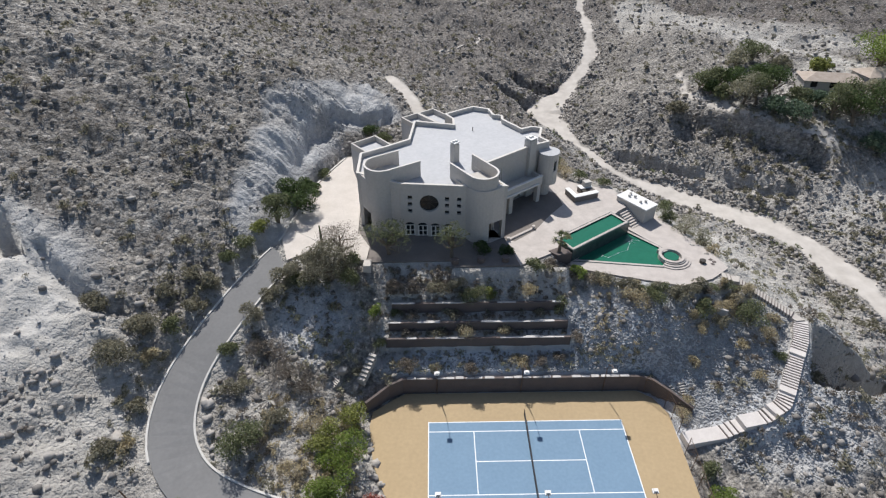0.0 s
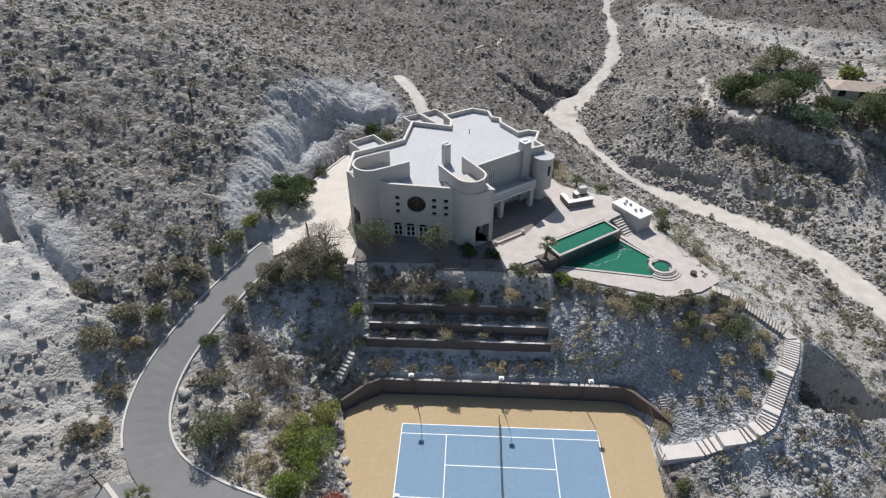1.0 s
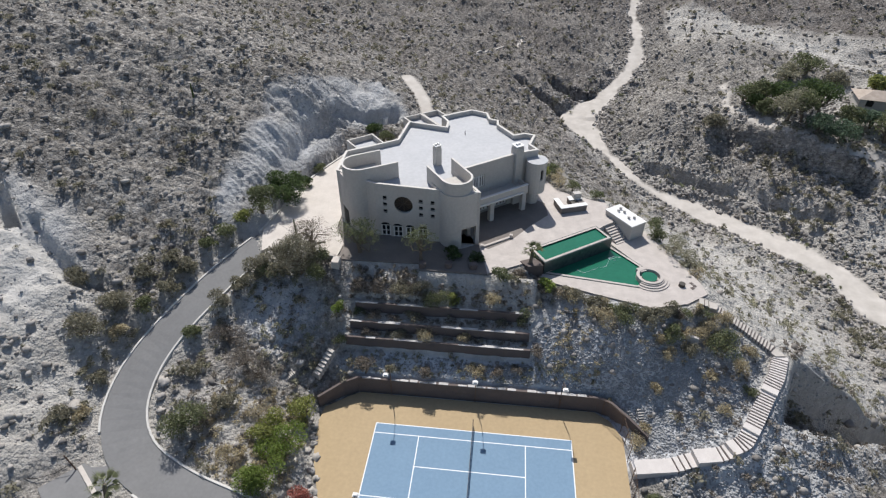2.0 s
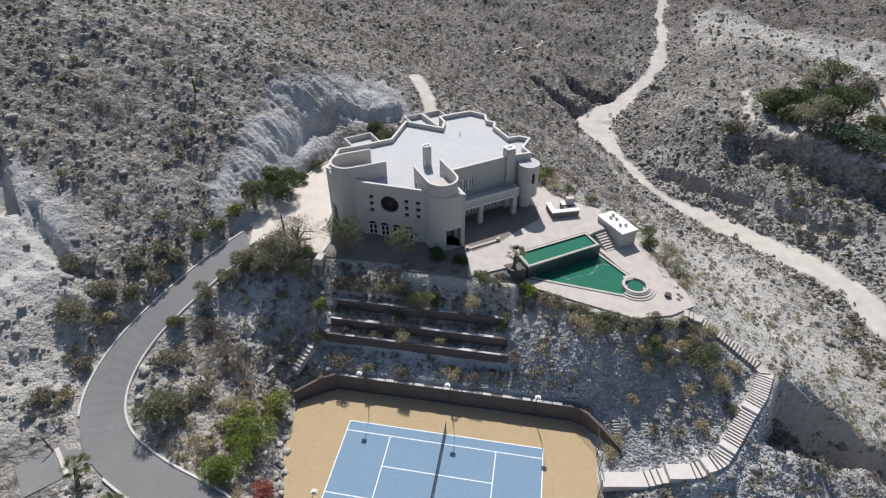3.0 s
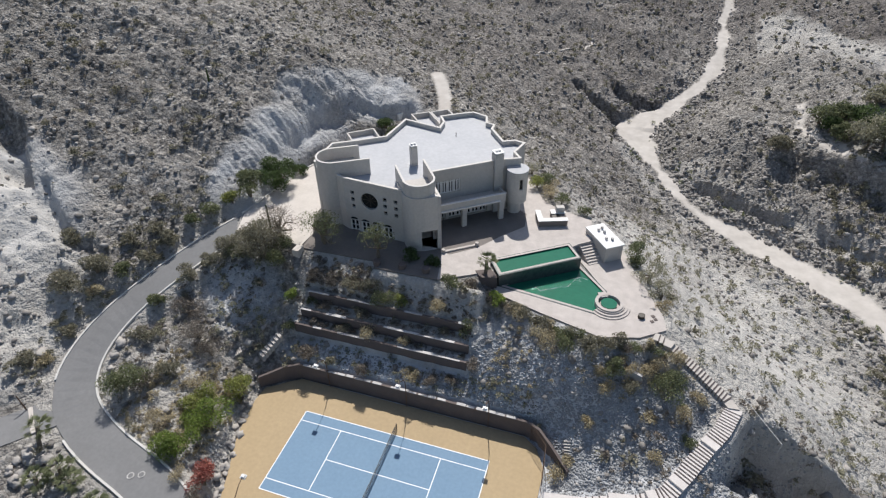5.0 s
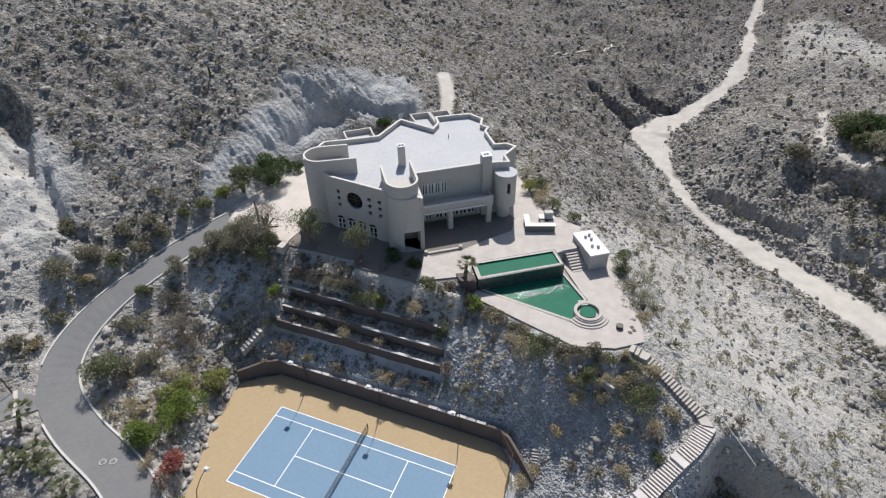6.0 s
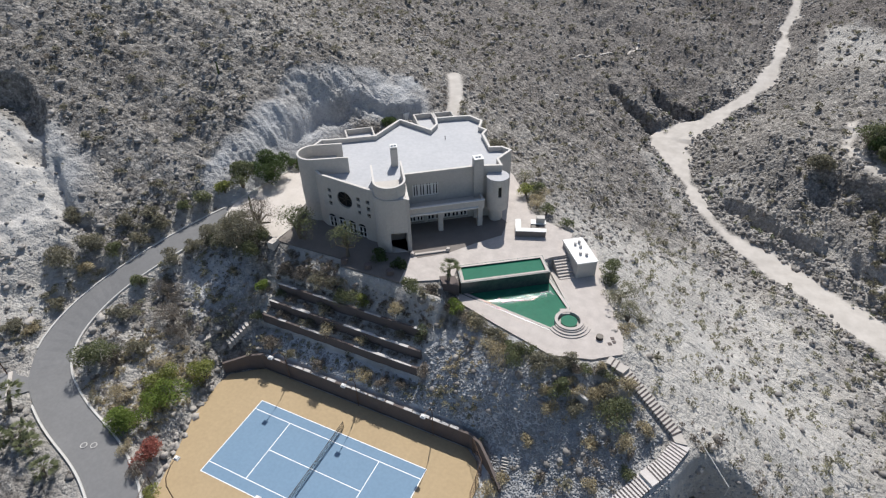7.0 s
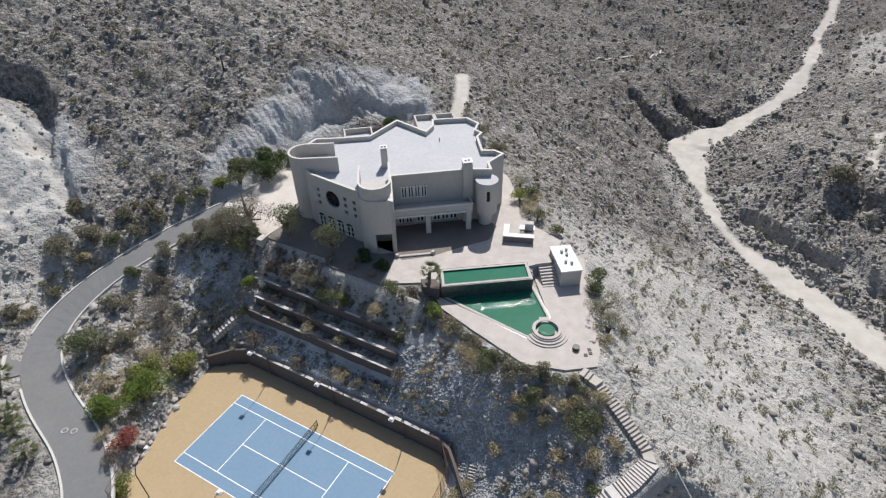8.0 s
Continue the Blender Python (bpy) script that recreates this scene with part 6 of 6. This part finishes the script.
def fence(points, height, label):
    t = thing("chain_link_fence", label, "fence", "court fences")
    posts = []
    for a, b in zip(points, points[1:]):
        n = max(1, round(math.dist(a, b) / 2.6))
        posts += [(a[0] + (b[0] - a[0]) * i / n, a[1] + (b[1] - a[1]) * i / n) for i in range(n)]
    posts.append(points[-1])
    for p in posts:
        bm = bmesh.new()
        tube(bm, [(*p, -0.3), (*p, height)], 0.04, 6)
        part("post", bm, RUST, t)
    for a, b in zip(posts, posts[1:]):
        bm = bmesh.new()
        tube(bm, [(*a, height - 0.05), (*b, height - 0.05)], 0.028, 5)
        part("rail", bm, RUST, t)
        bm = bmesh.new()
        L = math.dist(a, b)
        n = int(L / 0.28)
        for i in range(-int(height / 0.28), n + 1):
            for flip in (0, 1):
                u0, u1, z0, z1 = i * 0.28, i * 0.28 + height, 0.0, height
                if u0 < 0:
                    z0, u0 = -u0, 0.0
                if u1 > L:
                    z1, u1 = height - (u1 - L), L
                if u1 - u0 < 0.05:
                    continue
                if flip:
                    u0, u1 = L - u0, L - u1
                p = Vector((a[0] + (b[0] - a[0]) * u0 / L, a[1] + (b[1] - a[1]) * u0 / L, z0))
                q = Vector((a[0] + (b[0] - a[0]) * u1 / L, a[1] + (b[1] - a[1]) * u1 / L, z1))
                tube(bm, [p, q], 0.006, 3)
        part("wire_mesh", bm, RUST, t)


fence([(15.9, 9.7), (17.9, 7.4), (18.2, 3.4)], 3.0, "rusty chain-link fence at the court's corner")
fence([(18.1, 0.6), (17.8, -6.0), (17.7, -13.0)], 3.0, "rusty chain-link fence along the court's end")
fence([(-14.6, -9.6), (-13.4, -12.4), (-8.0, -13.2), (0, -13.4)], 3.0, "rusty chain-link fence along the court's front")

# small stair up the bank at the wall's end, and by the terraces
for pts, label in ((((20.6, 7.6, 0.9), (20.2, 9.4, 2.2)), "short pale stone steps at the end of the court wall"), (((-20.4, 9.6, 3.0), (-18.9, 12.6, 4.8)), "short pale stone steps climbing to the terraces"), (((-24.4, 8.4, 2.8), (-23.2, 9.6, 3.5)), "worn pale stone steps on the bank")):
    st = thing("garden_steps", label, "steps", "bank steps")
    a, b = Vector(pts[0]), Vector(pts[1])
    n = 7
    d = (b - a)
    d.z = 0
    d.normalize()
    s = Vector((-d.y, d.x, 0)) * 0.5
    for i in range(n):
        p, q = a.lerp(b, i / n), a.lerp(b, (i + 1) / n)
        bm = bmesh.new()
        prism(bm, [p - s, q - s - d * 0.06, q + s - d * 0.06, p + s], q.z - 0.9, q.z + 0.05)
        part("step", bm, TREAD, st)

# terrace odds and ends
fp = thing("fire_bowl", "low dark round fire bowl on the lower terrace", "fire bowl", at=(26.2, 23.6, LOW_Z))
bm = bmesh.new()
prism(bm, arc(0, 0, 0.42, 0, 360, 18)[:-1], 0.0, 0.42)
part("bowl", bm, METAL_DARK, fp)
for x, y in ((27.6, 24.2), (27.9, 23.7), (27.5, 23.2)):
    sl = thing("stepping_stone", "small brown paving stone on the lower terrace", "paving stone", "paving stones", at=(x, y, LOW_Z), turn=30)
    bm = bmesh.new()
    box(bm, -0.2, -0.2, 0.0, 0.2, 0.2, 0.07)
    part("stone", bm, BLOCKWALL, sl)
pl2 = thing("planter", "dark stone planter bed beside the upper pool", "planter", at=(6.0, 24.2, 0))
bm = bmesh.new()
prism(bm, [(-1.2, 0.3), (-0.2, -0.9), (1.9, -0.4), (1.6, 0.3), (0.6, 1.2)], LOW_Z - 0.5, DECK_Z + 0.12)
part("bed", bm, BLOCKWALL, pl2)
lw = thing("low_wall", "low pale stone kerb with square end piers on the terrace", "wall")
bm = bmesh.new()
slab(bm, (-0.3, 27.3), (3.4, 30.0), DECK_Z, DECK_Z + 0.22, 0.35)
part("wall", bm, DECK, lw)
for x, y in ((-0.5, 27.2), (3.5, 30.1)):
    bm = bmesh.new()
    box(bm, x - 0.22, y - 0.22, DECK_Z, x + 0.22, y + 0.22, DECK_Z + 0.5)
    part("pier", bm, DECK, lw)
# patio furniture under the balcony
for x, y in ((-8.2, 22.0), (-4.7, 22.3), (-1.4, 22.4)):
    pot = thing("plant_pot", "dark round plant pot on the forecourt edge", "plant pot", "plant pots", at=(x, y, DECK_Z))
    bm = bmesh.new()
    prism(bm, arc(0, 0, 0.5, 0, 360, 14)[:-1], 0, 0.7)
    part("pot", bm, BLOCKWALL, pot)
# low retaining kerb on the slope beside the stairs, and a rail
cr = thing("stair_rail", "thin pale metal rail beside the hillside stairs", "rail")
bm = bmesh.new()
tube(bm, [(35.6, 19.6, 7.6), (38.6, 17.6, 6.5), (42.5, 14.0, 4.6)], 0.05, 6)
part("rail", bm, KERB, cr)
for p in ((35.6, 19.6, 7.6), (38.6, 17.6, 6.5), (42.5, 14.0, 4.6)):
    bm = bmesh.new()
    tube(bm, [(p[0], p[1], p[2] - 1.6), p], 0.04, 6)
    part("post", bm, KERB, cr)
bw = thing("slope_wall", "short pale retaining wall on the rocky slope", "wall")
bm = bmesh.new()
slab(bm, (23.6, 16.9), (27.0, 15.6), 6.5, 8.7, 0.3)
part("wall", bm, COPING, bw)

# entrance wall and blocks at the drive's corner
ew = thing("entry_wall", "low pale stucco wall with a square pier at the forecourt", "wall")
bm = bmesh.new()
slab(bm, (-22.6, 22.9), (-20.1, 22.4), DECK_Z - 0.3, DECK_Z + 0.55, 0.35)
box(bm, -20.4, 20.9, 10.5, -19.4, 22.3, DECK_Z + 0.6)
part("wall", bm, CONCRETE, ew)
bk = thing("planter_wall", "long low white garden wall behind the drive", "wall")
bm = bmesh.new()
slab(bm, (-21.6, 64.2), (-19.6, 69.6), 10.5, 14.2, 0.4)
part("wall", bm, WHITE, bk)

# leaning barrier post and its chain beside the side road
post = thing("barrier_post", "dark leaning steel post with a slack chain beside the side road", "post", at=(-41.7, -6.9, 4.1))
bm = bmesh.new()
tube(bm, [(0, 0, -0.4), (-0.35, 0.1, 1.1), (-0.7, 0.2, 2.1)], [0.09, 0.08, 0.07], 8)
part("pole", bm, RUST, post)
bm = bmesh.new()
tube(bm, [(-0.3, 0.08, 0.9), (-1.6, -0.9, 0.45), (-3.2, -1.6, 0.35), (-4.6, -1.9, 0.5)], 0.035, 5)
part("chain", bm, METAL_DARK, post)

# painted marks on the road
for x, y in ((-24.6, -9.7), (-23.6, -9.2)):
    bm = bmesh.new()
    ribbon(bm, arc(0, 0, 0.3, 0, 360, 14)[:-1], 0.0, -0.09, -0.02, 0.012, closed=True)
    mk = part("road_mark", bm, COPING, None)
    d, z0 = along([tuple(p) for p in road_line], np.array([x]), np.array([y]))
    mk.matrix_world = pose(x, y, float(z0[0]) + 0.045)
    tagged(mk, "small worn white ring painted on the asphalt", "road mark", "road marks")

# dead yucca, tall cactus stems
yu = thing("dead_yucca", "bleached dead yucca with stiff white leaves", "yucca", at=(-30.6, 5.4, float(ground_z(np.array([-30.6]), np.array([5.4]))[0])))
rng = random.Random(9)
for i in range(16):
    bm = bmesh.new()
    a, e = rng.uniform(0, 6.283), rng.uniform(0.15, 1.3)
    L = rng.uniform(0.9, 1.5)
    tube(bm, [(0, 0, 0.05), (math.cos(a) * math.cos(e) * L, math.sin(a) * math.cos(e) * L, math.sin(e) * L + 0.05)], [0.06, 0.012], 4)
    part("leaf", bm, KERB, yu)
for x, y, h in ((-26.4, 25.2, 4.2), (-48.6, 46.2, 2.2)):
    c = thing("cactus", "tall dark columnar cactus", "cactus", "cacti", at=(x, y, max(float(ground_z(np.array([x]), np.array([y]))[0]), 12.0 if y < 30 else 0)))
    bm = bmesh.new()
    tube(bm, [(0, 0, -0.3), (0.05, 0, h * 0.6), (0.0, 0.05, h)], [0.16, 0.17, 0.08], 8)
    part("stem", bm, DARKGREEN, c)


# neighbour's low houses across the wash
def far_house(x, y, w, d, h, turn, label):
    z = float(ground_z(np.array([x]), np.array([y]))[0])
    t = thing("far_house", label, "house", "neighbour houses", at=(x, y, z), turn=turn)
    bm = bmesh.new()
    cut = bmesh.new()
    box(bm, -w / 2, -d / 2, -1.5, w / 2, d / 2, h)
    for i in range(3):
        u = -w / 2 + w * (i + 0.5) / 3
        box(cut, u - 0.9, -d / 2 - 0.3, 0.6, u + 0.9, -d / 2 + 0.3, 2.3)
    part("wall", carve(bm, cut), STUCCO, t)
    for i in range(3):
        u = -w / 2 + w * (i + 0.5) / 3
        bm = bmesh.new()
        box(bm, u - 0.88, -d / 2 + 0.2, 0.62, u + 0.88, -d / 2 + 0.24, 2.28)
        part("window", bm, GLASS, t)
    bm = bmesh.new()
    e = 0.7
    lo = [bm.verts.new(p) for p in ((-w / 2 - e, -d / 2 - e, h), (w / 2 + e, -d / 2 - e, h), (w / 2 + e, d / 2 + e, h), (-w / 2 - e, d / 2 + e, h))]
    hi = [bm.verts.new(p) for p in ((-w / 2 + d / 2, 0, h + 1.5), (w / 2 - d / 2, 0, h + 1.5))]
    for f in ((lo[0], lo[1], hi[1], hi[0]), (lo[1], lo[2], hi[1]), (lo[2], lo[3], hi[0], hi[1]), (lo[3], lo[0], hi[0]), (lo[3], lo[2], lo[1], lo[0])):
        bm.faces.new(f)
    part("roof", bm, ROOF_TILE, t, "faded pink clay tile roof")


far_house(103, 121.0, 15, 7, 2.6, -12, "low stucco house with a faded pink tile roof across the wash")
far_house(119, 124.0, 12, 7, 2.6, 8, "small stucco house with a clay tile roof across the wash")
far_house(122, 112, 13, 8, 2.8, -30, "low stucco house with a clay tile roof among garden trees")

# worn footpath on the far side of the wash
def footpath(points, width):
    fine = []
    for p, q in zip(points, points[1:]):
        n = max(2, int(math.dist(p, q) // 1.0))
        fine += [(p[0] + (q[0] - p[0]) * i / n, p[1] + (q[1] - p[1]) * i / n) for i in range(n)]
    fx = np.array([p[0] for p in fine])
    fy = np.array([p[1] for p in fine])
    fz = ground_z(fx, fy)
    bm = bmesh.new()
    ribbon(bm, list(zip(fx, fy)), width / 2, -width / 2, list(fz - 0.6), list(fz + 0.1))
    tagged(part("footpath", bm, CONCRETE, None), "narrow worn pale footpath across the rocky slope", "path", kind="structure")


footpath([(-9, 154.5), (-2.8, 161.2), (4.4, 169.7), (6.2, 176), (5.3, 185.5), (6.0, 187.0)], 0.6)
